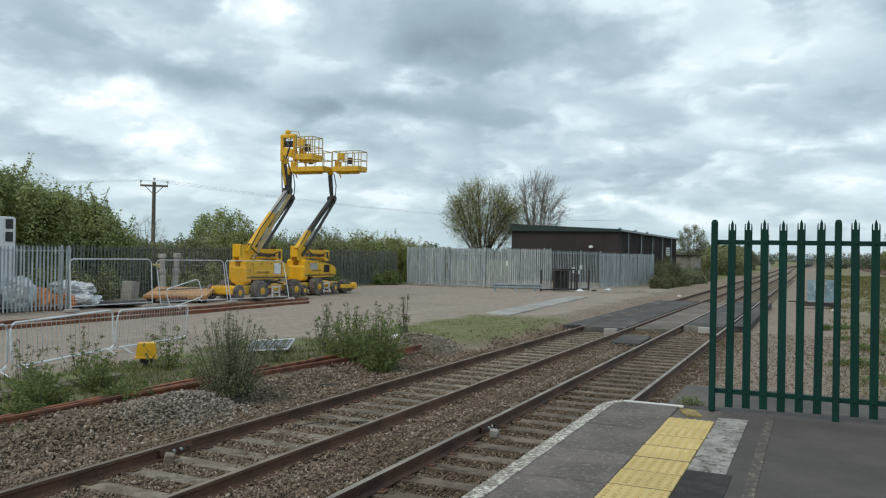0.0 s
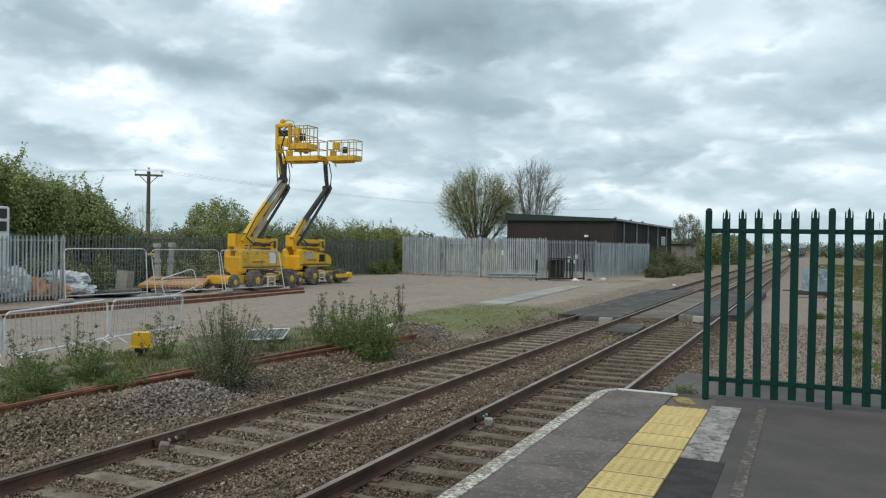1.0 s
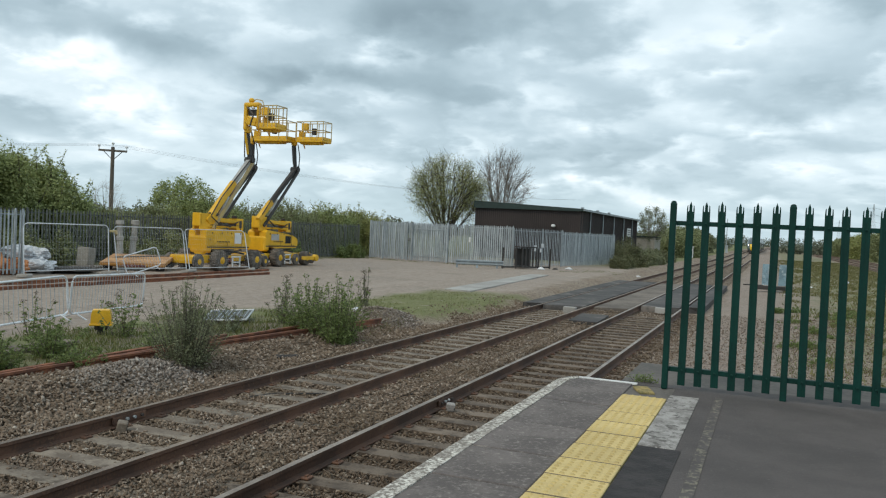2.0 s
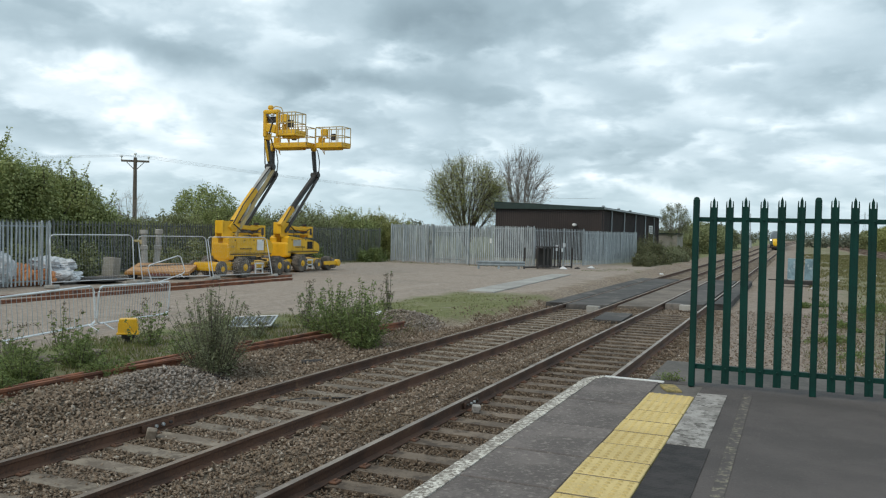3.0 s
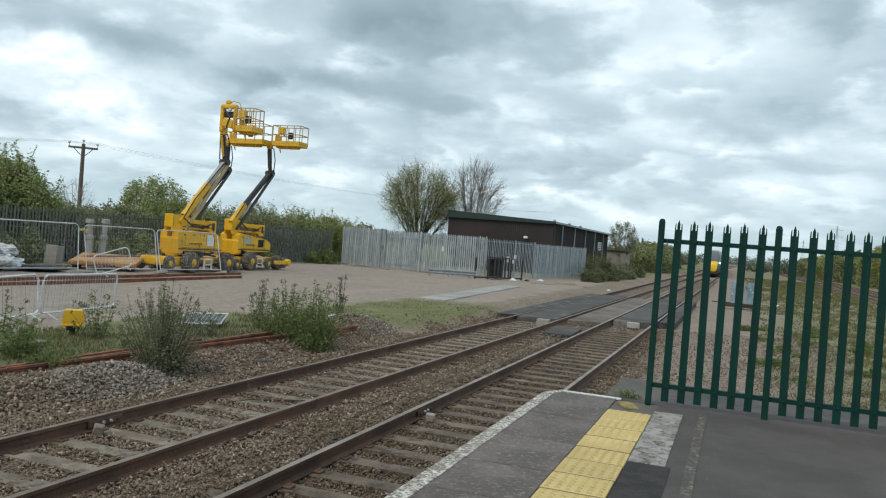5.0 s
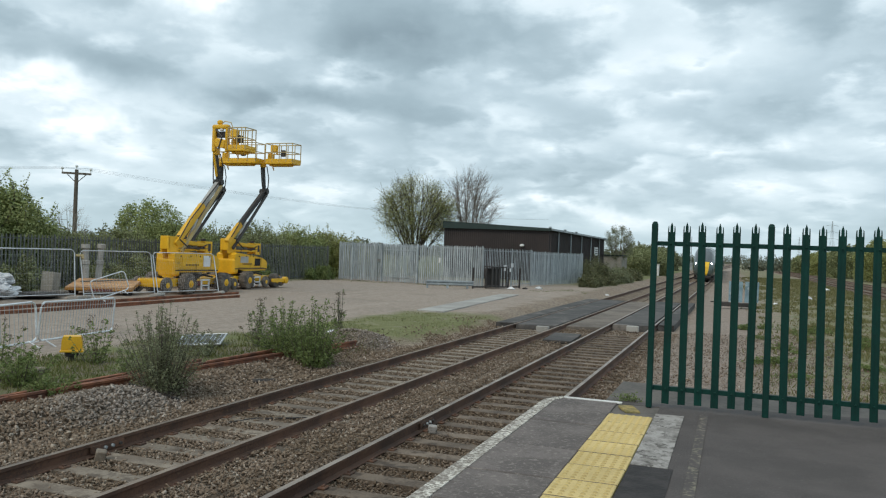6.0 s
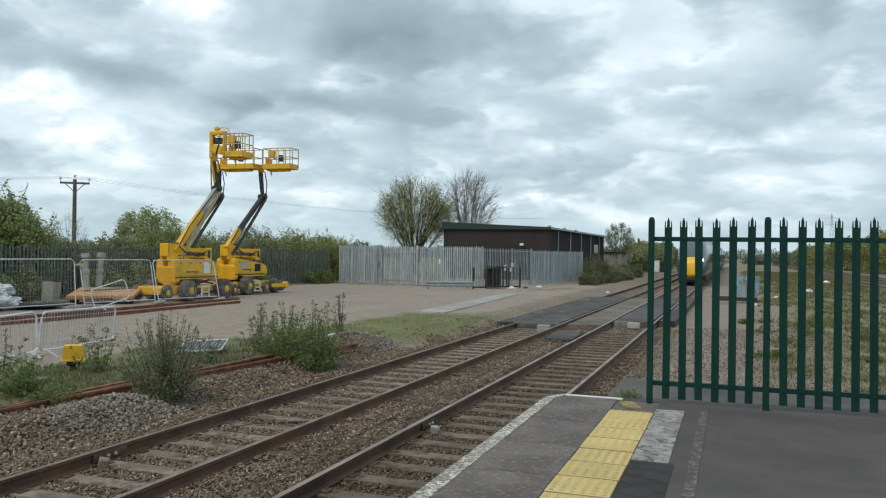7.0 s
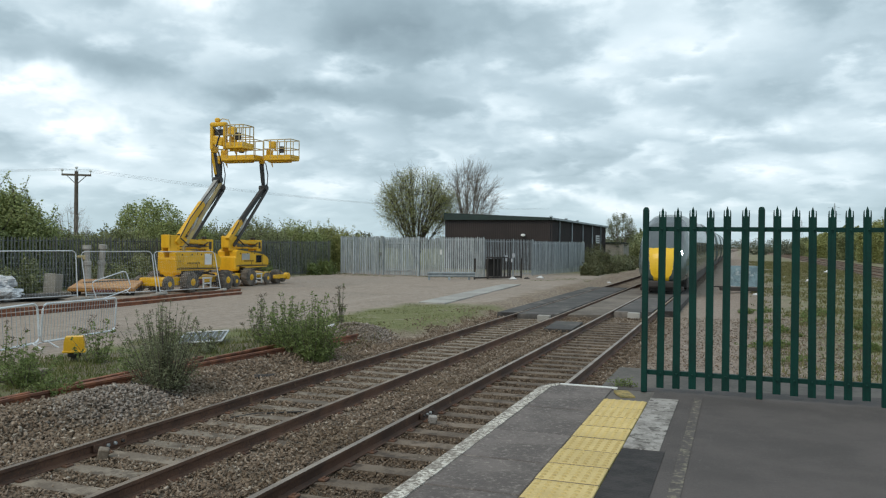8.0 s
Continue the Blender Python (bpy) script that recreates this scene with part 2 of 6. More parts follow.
M["leaf_hedge"] = scatter("hedge_leaf", [(0.0, (0.22, 0.265, 0.10)), (0.5, (0.32, 0.375, 0.145)), (1.0, (0.42, 0.47, 0.205))], 0.7, 0.35)
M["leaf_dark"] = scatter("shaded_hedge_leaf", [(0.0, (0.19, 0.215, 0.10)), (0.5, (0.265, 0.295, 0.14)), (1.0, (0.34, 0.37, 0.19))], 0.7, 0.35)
M["leaf_spring"] = scatter("spring_leaf", [(0.0, (0.25, 0.265, 0.095)), (0.5, (0.34, 0.36, 0.135)), (1.0, (0.43, 0.45, 0.19))], 0.7, 0.45)
M["leaf_weed"] = scatter("weed_leaf", [(0.0, (0.13, 0.175, 0.055)), (0.5, (0.19, 0.25, 0.085)), (1.0, (0.28, 0.345, 0.13))], 0.7, 0.45)
M["leaf_dusty"] = scatter("dusty_shrub_leaf", [(0.0, (0.16, 0.178, 0.10)), (0.5, (0.235, 0.26, 0.15)), (1.0, (0.33, 0.35, 0.215))], 0.8, 0.4)
M["grass"] = scatter("grass_blade", [(0.0, (0.10, 0.125, 0.035)), (0.5, (0.155, 0.18, 0.055)), (1.0, (0.25, 0.235, 0.10))], 0.8, 0.35)
M["dry_seed"] = scatter("dry_seed_head", [(0.0, (0.07, 0.052, 0.036)), (0.6, (0.13, 0.10, 0.07)), (1.0, (0.24, 0.19, 0.13))], 0.9, 0.2)
M["dry_grass"] = scatter("dry_grass_blade", [(0.0, (0.12, 0.13, 0.045)), (0.5, (0.20, 0.195, 0.08)), (1.0, (0.30, 0.265, 0.14))], 0.85, 0.4)
# greyer, paler leaf: distance haze is put into the base colour
M["far_wood"] = scatter("hazed_far_leaf", [(0.0, (0.15, 0.17, 0.13)), (0.5, (0.19, 0.21, 0.155)), (1.0, (0.25, 0.265, 0.195))], 0.9, 0.45)
M["leaf_bramble"] = scatter("bramble_leaf", [(0.0, (0.10, 0.115, 0.06)), (0.5, (0.155, 0.17, 0.085)), (1.0, (0.23, 0.235, 0.13))], 0.8, 0.35)
M["pale_stone"] = scatter("pale_crushed_stone", [(0.0, (0.175, 0.145, 0.12)), (0.4, (0.27, 0.23, 0.20)), (0.85, (0.36, 0.315, 0.28)), (1.0, (0.52, 0.47, 0.43))], 0.9)
M["grey_render"] = surface("weathered_grey_render", (0.36, 0.34, 0.30), (0.26, 0.245, 0.215), 0.9, 0.0, 0.9, 12, 0.3, 0.01)
M["train_green"] = surface("train_dark_green_paint", (0.105, 0.135, 0.128), (0.090, 0.118, 0.112), 0.20, 0.25, 1.0, 20, 0.02, 0.001)
M["train_roof"] = surface("train_grey_roof", (0.34, 0.37, 0.375), (0.28, 0.305, 0.31), 0.4)
M["train_yellow"] = surface("train_nose_yellow", (0.85, 0.53, 0.03), (0.78, 0.47, 0.02), 0.3, 0.0, 1.0, 20, 0.02, 0.001)
M["train_glass"] = surface("windscreen_glass", (0.10, 0.115, 0.122), (0.085, 0.10, 0.107), 0.14, 0.15)
M["six_foot"] = surface("packed_stone_fill", (0.205, 0.172, 0.142), (0.105, 0.088, 0.073), 0.95, 0.0, 1.0, 14.0, 0.6, 0.02)
M["wrap"] = surface("white_plastic_wrap", (0.70, 0.71, 0.73), (0.45, 0.46, 0.48), 0.35, 0.0, 6.0, 30, 0.6, 0.03)
M["orange_sack"] = surface("orange_sack", (0.62, 0.25, 0.09), (0.45, 0.17, 0.06), 0.7)
M["blue_sheet"] = surface("pale_blue_plastic", (0.27, 0.40, 0.47), (0.17, 0.26, 0.31), 0.5, 0.0, 2.5, 12, 0.3, 0.02, (0.52, 0.60, 0.64), (0.55, 0.66), 0.03, 2.0)


def lamp_mat():
    m, nt, b = mat_new("headlamp_glow")
    b.inputs["Base Color"].default_value = (0.9, 0.9, 1.0, 1.0)
    b.inputs["Emission Color"].default_value = (0.93, 0.92, 1.0, 1.0)
    b.inputs["Emission Strength"].default_value = 45.0
    return m


M["headlamp"] = lamp_mat()


# ---------------------------------------------------------------- mesh helpers
class Build:
    """Collects corners and faces of one mesh."""

    def __init__(self):
        self.v, self.f = [], []

    def add(self, v, f):
        n = len(self.v)
        self.v += [tuple(p) for p in v]
        self.f += [tuple(i + n for i in q) for q in f]
        return self

    def box(self, c, s, m=None, ch=0.0):
        """A box of size s at c, its edges bevelled by ch."""
        hx, hy, hz = (a / 2 for a in s)
        m = m or Matrix()
        if ch <= 0:
            v = [(x, y, z) for x in (-hx, hx) for y in (-hy, hy) for z in (-hz, hz)]
            f = [(0, 1, 3, 2), (4, 6, 7, 5), (0, 4, 5, 1), (2, 3, 7, 6), (0, 2, 6, 4), (1, 5, 7, 3)]
        else:
            v, f = [], []
            ring = [(-hx + ch, -hy), (hx - ch, -hy), (hx, -hy + ch), (hx, hy - ch), (hx - ch, hy), (-hx + ch, hy), (-hx, hy - ch), (-hx, -hy + ch)]
            for z, k in ((-hz, 1 - ch / max(hx, hy)), (-hz + ch, 1), (hz - ch, 1), (hz, 1 - ch / max(hx, hy))):
                v += [(x * k, y * k, z) for x, y in ring]
            for r in range(3):
                f += [(r * 8 + i, r * 8 + (i + 1) % 8, r * 8 + 8 + (i + 1) % 8, r * 8 + 8 + i) for i in range(8)]
            f += [tuple(range(7, -1, -1)), tuple(range(24, 32))]
        return self.add([Vector(c) + m.to_3x3() @ Vector(p) for p in v], f)

    def tube(self, pts, radii, n=8, caps=True):
        """A tapered tube through the points."""
        pts = [Vector(p) for p in pts]
        if isinstance(radii, (int, float)):
            radii = [radii] * len(pts)
        v, f = [], []
        for i, p in enumerate(pts):
            d = (pts[min(i + 1, len(pts) - 1)] - pts[max(i - 1, 0)]).normalized()
            a = d.cross(Vector((0, 0, 1)) if abs(d.z) < 0.9 else Vector((1, 0, 0))).normalized()
            b = d.cross(a)
            v += [p + (a * math.cos(2 * math.pi * k / n) + b * math.sin(2 * math.pi * k / n)) * radii[i] for k in range(n)]
        for i in range(len(pts) - 1):
            f += [(i * n + k, i * n + (k + 1) % n, i * n + n + (k + 1) % n, i * n + n + k) for k in range(n)]
        if caps:
            f += [tuple(range(n - 1, -1, -1)), tuple(range((len(pts) - 1) * n, len(pts) * n))]
        return self.add(v, f)

    def prism(self, outline, a, b):
        """An outline of (x, z) drawn along y from a to b."""
        n = len(outline)
        v = [(x, a, z) for x, z in outline] + [(x, b, z) for x, z in outline]
        f = [(i, (i + 1) % n, n + (i + 1) % n, n + i) for i in range(n)]
        return self.add(v, f + [tuple(range(n - 1, -1, -1)), tuple(range(n, 2 * n))])

    def lathe(self, c, axis, prof, n=20):
        """A turned shape about axis ('x'): prof holds (along, radius)."""
        v, f = [], []
        for s, r in prof:
            for k in range(n):
                a = 2 * math.pi * k / n
                v.append((c[0] + s, c[1] + r * math.cos(a), c[2] + r * math.sin(a)) if axis == "x" else (c[0] + r * math.cos(a), c[1] + r * math.sin(a), c[2] + s))
        for i in range(len(prof) - 1):
            f += [(i * n + k, i * n + (k + 1) % n, i * n + n + (k + 1) % n, i * n + n + k) for k in range(n)]
        f += [tuple(range(n - 1, -1, -1)), tuple(range((len(prof) - 1) * n, len(prof) * n))]
        return self.add(v, f)

    def mesh(self, name, mat, smooth=False):
        me = bpy.data.meshes.new(name)
        me.from_pydata(self.v, [], self.f)
        for m in mat if isinstance(mat, (list, tuple)) else [mat]:
            me.materials.append(m)
        bm = bmesh.new()
        bm.from_mesh(me)
        bmesh.ops.recalc_face_normals(bm, faces=bm.faces)
        bm.to_mesh(me)
        bm.free()
        if smooth:
            me.polygons.foreach_set("use_smooth", [True] * len(me.polygons))
        return me


def part(name, b, mat, parent=None, label="", smooth=False, m=None):
    ob = new(name, b.mesh(name, mat, smooth) if isinstance(b, Build) else b)
    ob.parent = parent
    if m is not None:
        ob.matrix_basis = m
    if label:
        tagged(ob, label)
    return ob


def thing(name, m, label, category, group="", kind=""):
    ob = new(name)
    ob.matrix_basis = m
    return tagged(ob, label, category, group, kind)


def raw_mesh(name, v, f, mat):
    """A large mesh of many small pieces from arrays of corners and quads or triangles."""
    me = bpy.data.meshes.new(name)
    v, f = np.asarray(v, dtype=np.float32), np.asarray(f, dtype=np.int32)
    k = f.shape[1]
    me.vertices.add(len(v))
    me.vertices.foreach_set("co", v.ravel())
    me.loops.add(f.size)
    me.loops.foreach_set("vertex_index", f.ravel())
    me.polygons.add(len(f))
    me.polygons.foreach_set("loop_start", np.arange(0, f.size, k, dtype=np.int32))
    me.update(calc_edges=True)
    me.materials.append(mat)
    return me


def leaves(name, centres, size, mat, rng, long=1.8, up=0.0, face=None):
    """One leaf, a bent blade of two faces, at each centre; up: how far the leaves turn to the sky; face: the way that each leaf looks."""
    c = np.asarray(centres, dtype=float)
    n = len(c)
    a = rng.normal(size=(n, 3)) * np.array([1, 1, 1 / (1 + up)])
    a /= np.linalg.norm(a, axis=1, keepdims=True)
    if face is not None:
        b = np.cross(np.asarray(face) + 0.35 * rng.normal(size=(n, 3)), a)
        b /= np.linalg.norm(b, axis=1, keepdims=True) + 1e-9
        a = np.cross(b, np.asarray(face) + 0.35 * rng.normal(size=(n, 3)))
        a /= np.linalg.norm(a, axis=1, keepdims=True) + 1e-9
    else:
        b = np.cross(a, rng.normal(size=(n, 3)) + np.array([0, 0, up]))
    b /= np.linalg.norm(b, axis=1, keepdims=True)
    nn = np.cross(a, b)
    s = (size * rng.uniform(0.6, 1.4, n))[:, None]
    v = np.stack([c - a * s * long / 2, c + b * s / 2 + nn * s * 0.15, c + a * s * long / 2, c - b * s / 2 + nn * s * 0.15], 1).reshape(-1, 3)
    i = np.arange(n)[:, None] * 4
    f = np.concatenate([i + [0, 1, 2], i + [0, 2, 3]], 1).reshape(-1, 3)
    return raw_mesh(name, v, f, mat)


def sm(a, b, x):
    t = np.clip((x - a) / (b - a), 0, 1)
    return t * t * (3 - 2 * t)


# ---------------------------------------------------------------- ground
BEND_FROM, BEND = 120.0, 1.04e-4


def bend(y):
    """How far the line has swung aside at y: a gentle curve one way, then back."""
    y = np.asarray(y, dtype=float)
    slope = -2 * BEND * 80
    e = np.maximum(y - BEND_FROM - 80, 0)
    return -BEND * np.clip(y - BEND_FROM, 0, 80) ** 2 + np.where(e < 80, slope * (e - e * e / 80), slope * (80 - e))


def height(x, y):
    x, y = np.asarray(x, dtype=float), np.asarray(y, dtype=float)
    u = x - bend(np.minimum(y, 600))
    z = -0.02 - 0.20 * sm(-9.0, -8.2, u) + 0.10 * sm(-1.2, 2.5, u)
    z = z + 0.21 * np.exp(-(((x + 8.60) / 0.50) ** 2 + ((y - 9.55) / 0.80) ** 2))
    z = z + 0.24 * np.exp(-(((x + 9.35) / 0.75) ** 2 + ((y - 18.9) / 0.9) ** 2))
    z = z + 0.02 * np.sin(x * 1.7 + 0.6 * y) * np.cos(y * 1.1 - 0.4 * x) * (1 - sm(-7.9, -7.6, u) * (1 - sm(-2.2, -1.9, u)))
    return z


def ground_material():
    m, nt, b = mat_new("ground_cover")
    pos = node(nt, "ShaderNodeNewGeometry").outputs["Position"]
    sp = node(nt, "ShaderNodeSeparateXYZ")
    nt.links.new(pos, sp.inputs[0])
    x, y = sp.outputs[0], sp.outputs[1]
    over = mth(nt, "MAXIMUM", mth(nt, "SUBTRACT", mth(nt, "MINIMUM", y, 215.0), BEND_FROM), 0.0)
    u = mth(nt, "ADD", x, mth(nt, "MULTIPLY", mth(nt, "MULTIPLY", over, over), BEND))
    wob = mth(nt, "SUBTRACT", noise_at(nt, pos, 0.55, 5.0, 0.6), 0.5)
    uw = mth(nt, "ADD", u, mth(nt, "MULTIPLY", wob, 2.2))
    yw = mth(nt, "ADD", y, mth(nt, "MULTIPLY", wob, 5.0))
    fine, mid, big = noise_at(nt, pos, 22.0, 6.0, 0.7), noise_at(nt, pos, 3.0, 5.0), noise_at(nt, pos, 0.25, 5.0)
    vor = node(nt, "ShaderNodeTexVoronoi", Scale=17.0)
    nt.links.new(pos, vor.inputs["Vector"])
    cell = node(nt, "ShaderNodeSeparateColor")
    nt.links.new(vor.outputs["Color"], cell.inputs[0])
    ballast = mix(nt, cell.outputs[0], (0.14, 0.106, 0.078), (0.35, 0.29, 0.228))
    ballast = mix(nt, step_up(nt, big, 0.3, 0.7), ballast, (0.86, 0.80, 0.74), "MULTIPLY")
    yard = mix(nt, step_up(nt, mid, 0.3, 0.7), (0.262, 0.212, 0.172), (0.352, 0.290, 0.238))
    yard = mix(nt, mth(nt, "MULTIPLY", step_up(nt, fine, 0.5, 0.75), 0.5), yard, (0.23, 0.20, 0.168))
    yard = mix(nt, mth(nt, "MULTIPLY", step_up(nt, big, 0.52, 0.68), 0.45), yard, (0.25, 0.218, 0.185))
    lane = node(nt, "ShaderNodeMapping")
    lane.inputs["Rotation"].default_value = (0, 0, radians(-24))
    lane.inputs["Scale"].default_value = (1.6, 0.10, 1.0)
    nt.links.new(pos, lane.inputs[0])
    ruts = noise_at(nt, lane.outputs[0], 1.0, 5.0, 0.6)
    yard = mix(nt, mth(nt, "MULTIPLY", step_up(nt, ruts, 0.50, 0.70), 0.30), yard, (0.25, 0.21, 0.18))
    yard = mix(nt, mth(nt, "MULTIPLY", step_up(nt, ruts, 0.46, 0.32), 0.3), yard, (0.43, 0.37, 0.32))
    grit = noise_at(nt, pos, 8.0, 6.0, 0.75)
    yard = mix(nt, mth(nt, "MULTIPLY", step_up(nt, grit, 0.50, 0.64), 0.60), yard, (0.44, 0.38, 0.335))
    yard = mix(nt, mth(nt, "MULTIPLY", step_up(nt, grit, 0.47, 0.34), 0.55), yard, (0.205, 0.172, 0.148))
    damp = noise_at(nt, pos, 0.42, 6.0, 0.62)
    yard = mix(nt, mth(nt, "MULTIPLY", step_up(nt, damp, 0.54, 0.66), 0.45), yard, (0.225, 0.19, 0.155))
    grass = mix(nt, step_up(nt, mid, 0.3, 0.7), (0.120, 0.138, 0.042), (0.185, 0.188, 0.076))
    grass = mix(nt, mth(nt, "MULTIPLY", step_up(nt, fine, 0.45, 0.8), 0.6), grass, (0.20, 0.17, 0.11))
    patchy = noise_at(nt, pos, 0.8, 6.0, 0.62)
    field = mix(nt, step_up(nt, mth(nt, "ADD", mth(nt, "MULTIPLY", patchy, 0.6), mth(nt, "MULTIPLY", mid, 0.4)), 0.42, 0.56), (0.27, 0.225, 0.165), (0.135, 0.155, 0.058))
    field = mix(nt, mth(nt, "MULTIPLY", step_up(nt, big, 0.42, 0.65), 0.75), field, (0.19, 0.185, 0.085))
    field = mix(nt, mth(nt, "MULTIPLY", step_up(nt, fine, 0.48, 0.72), 0.5), field, (0.10, 0.098, 0.05))
    field = mix(nt, mth(nt, "MULTIPLY", step_up(nt, grit, 0.52, 0.66), 0.45), field, (0.38, 0.32, 0.26))
    c = mix(nt, step_up(nt, uw, -10.0, -9.1), yard, ballast)
    verge = mth(nt, "MULTIPLY", mth(nt, "MULTIPLY", step_up(nt, uw, -13.6, -12.6), mth(nt, "SUBTRACT", 1.0, step_up(nt, uw, -10.0, -9.2))), mth(nt, "SUBTRACT", 1.0, step_up(nt, yw, 17.5, 19.5)))
    patch = mth(nt, "MULTIPLY", mth(nt, "MULTIPLY", step_up(nt, uw, -12.8, -11.8), mth(nt, "SUBTRACT", 1.0, step_up(nt, uw, -8.9, -8.2))), mth(nt, "MULTIPLY", step_up(nt, yw, 19.6, 21.2), mth(nt, "SUBTRACT", 1.0, step_up(nt, yw, 28.0, 31.5))))
    side = mth(nt, "MULTIPLY", step_up(nt, yw, 60.0, 75.0), mth(nt, "SUBTRACT", 1.0, step_up(nt, uw, -10.0, -9.3)))
    back = mth(nt, "SUBTRACT", 1.0, step_up(nt, uw, -31.0, -27.5))
    g = mth(nt, "MAXIMUM", mth(nt, "MAXIMUM", verge, patch), mth(nt, "MAXIMUM", side, back))
    earth = mix(nt, step_up(nt, patchy, 0.40, 0.58), (0.16, 0.135, 0.098), (0.15, 0.168, 0.062))
    earth = mix(nt, mth(nt, "MULTIPLY", step_up(nt, fine, 0.5, 0.72), 0.6), earth, (0.20, 0.17, 0.13))
    worn = noise_at(nt, pos, 1.3, 6.0, 0.65)
    c = mix(nt, mth(nt, "MULTIPLY", g, step_up(nt, worn, 0.27, 0.44)), c, grass)
    c = mix(nt, verge, c, earth)
    spill = mth(nt, "MULTIPLY", step_up(nt, uw, -2.2, -1.4), mth(nt, "SUBTRACT", 1.0, step_up(nt, uw, 1.8, 4.2)))
    c = mix(nt, mth(nt, "MULTIPLY", spill, 0.65), c, mix(nt, cell.outputs[1], (0.19, 0.15, 0.125), (0.38, 0.315, 0.27)))
    f = mth(nt, "MULTIPLY", step_up(nt, uw, 0.2, 3.4), mth(nt, "ADD", mth(nt, "MULTIPLY", step_up(nt, mid, 0.40, 0.56), 0.3), 0.70))
    f = mth(nt, "MULTIPLY", f, mth(nt, "SUBTRACT", 1.0, mth(nt, "MULTIPLY", mth(nt, "MULTIPLY", step_up(nt, uw, 9.5, 10.5), mth(nt, "SUBTRACT", 1.0, step_up(nt, uw, 16.0, 17.0))), 0.8)))
    c = mix(nt, f, c, field)
    nt.links.new(c, b.inputs["Base Color"])
    b.inputs["Roughness"].default_value = 0.95
    bump(nt, b, mth(nt, "ADD", fine, mth(nt, "MULTIPLY", vor.outputs["Distance"], -1.2)), 0.7, 0.03)
    return m


def ground():
    xs = np.concatenate([[-2500, -900, -400, -200, -120, -80, -60, -50, -40, -34, -30, -26, -22, -19, -16.5], np.arange(-15, 3, 0.25), [3.5, 4.5, 6, 9, 12, 16, 22, 30, 45, 80, 150, 400, 1000, 2500]])
    ys = np.concatenate([[-900, -200, -60, -20, -8], np.arange(-4, 26, 0.25), np.arange(26, 60, 1.0), np.arange(60, 130, 5), np.arange(130, 620, 20), [700, 900, 1400, 2500]])
    gx, gy = np.meshgrid(xs, ys)
    v = np.stack([gx, gy, height(gx, gy)], -1).reshape(-1, 3)
    nx = len(xs)
    i = (np.arange(len(ys) - 1)[:, None] * nx + np.arange(nx - 1)[None]).ravel()
    ob = new("ground", raw_mesh("ground", v, np.stack([i, i + 1, i + nx + 1, i + nx], 1), ground_material()))
    ob.data.polygons.foreach_set("use_smooth", [True] * len(ob.data.polygons))
    tagged(ob, "stony railway ground with gravel yard, verge and rough grass", "ground", kind="structure")


ground()

RAILS = (-7.111, -5.606, -4.207, -2.702)
PROFILE = [(-0.035, 0.0), (0.035, 0.0), (0.036, -0.036), (0.010, -0.050), (0.009, -0.128), (0.070, -0.148), (0.070, -0.159), (-0.070, -0.159), (-0.070, -0.148), (-0.009, -0.128), (-0.010, -0.050), (-0.036, -0.036)]


def rail_mesh(name, x0, ys, mats, top=0.0):
    b = Build()
    n = len(PROFILE)
    xs = bend(ys)
    v = [(x0 + xo + px, y, top + pz) for y, xo in zip(ys, xs) for px, pz in PROFILE]
    f = [(i * n + k, i * n + (k + 1) % n, i * n + n + (k + 1) % n, i * n + n + k) for i in range(len(ys) - 1) for k in range(n)]
    f += [tuple(range(n)), tuple(range((len(ys) - 1) * n, len(ys) * n))]
    me = b.add(v, f).mesh(name, mats)
    for p in me.polygons:
        if p.normal.z > 0.9 and p.center.z > top - 0.01 and len(mats) > 1:
            p.material_index = 1
    return me


def sleeper_mesh(mat, w=0.255, l=2.5):
    b = Build()
    o = [(-l / 2, -0.09), (-l / 2 + 0.02, 0.0), (l / 2 - 0.02, 0.0), (l / 2, -0.09), (l / 2, -0.2), (-l / 2, -0.2)]
    b.prism(o, -w / 2, w / 2)
    return b.mesh("sleeper", M[mat])


def track(name, left, label, rng, head):
    t = thing(name, Matrix(), label, "railway track", kind="structure")
    ys = np.concatenate([[-6.0], np.arange(120, 700, 12.0)])
    for x in (left, left + 1.505):
        part("rail", rail_mesh("rail", x, ys, [M["rail_side"], M[head]]), None, t, "steel rail with a worn bright head")
    sm_, clip = sleeper_mesh("sleeper_brown" if head == "rail_head" else "sleeper"), Build().box((0, 0, 0.008), (0.09, 0.12, 0.026), ch=0.008).box((0, 0, 0.024), (0.026, 0.05, 0.022)).mesh("rail_clip", M["rail_side"])
    cx = left + 0.7525
    far = Build()
    for k in range(-8, 170):
        y = 5.78 + 0.615 * k
        if 26.9 < y < 45.8:
            continue
        j = rng.uniform(-1, 1, 4)
        m = pose(cx + 0.02 * j[0], y + 0.015 * j[1], -0.158 + 0.006 * j[2], 0, 0, 0.6 * j[3])
        if k < 60:
            part("sleeper", sm_, None, t, m=m)
            if k < 26:
                for x in (left, left + 1.505):
                    for s in (-0.115, 0.115):
                        part("rail_clip", clip, None, t, m=pose(x + s, y, -0.155))
        else:
            far.box((cx, y, -0.22), (2.5, 0.25, 0.12))
    tagged(part("far_sleepers", far, M["sleeper"], t), kind="stuff")
    return t


track("track_1", RAILS[0], "railway track with concrete sleepers in brown ballast", np.random.default_rng(3), "rail_head_dull")
track("track_2", RAILS[2], "railway track beside the platform with worn concrete sleepers", np.random.default_rng(4), "rail_head")


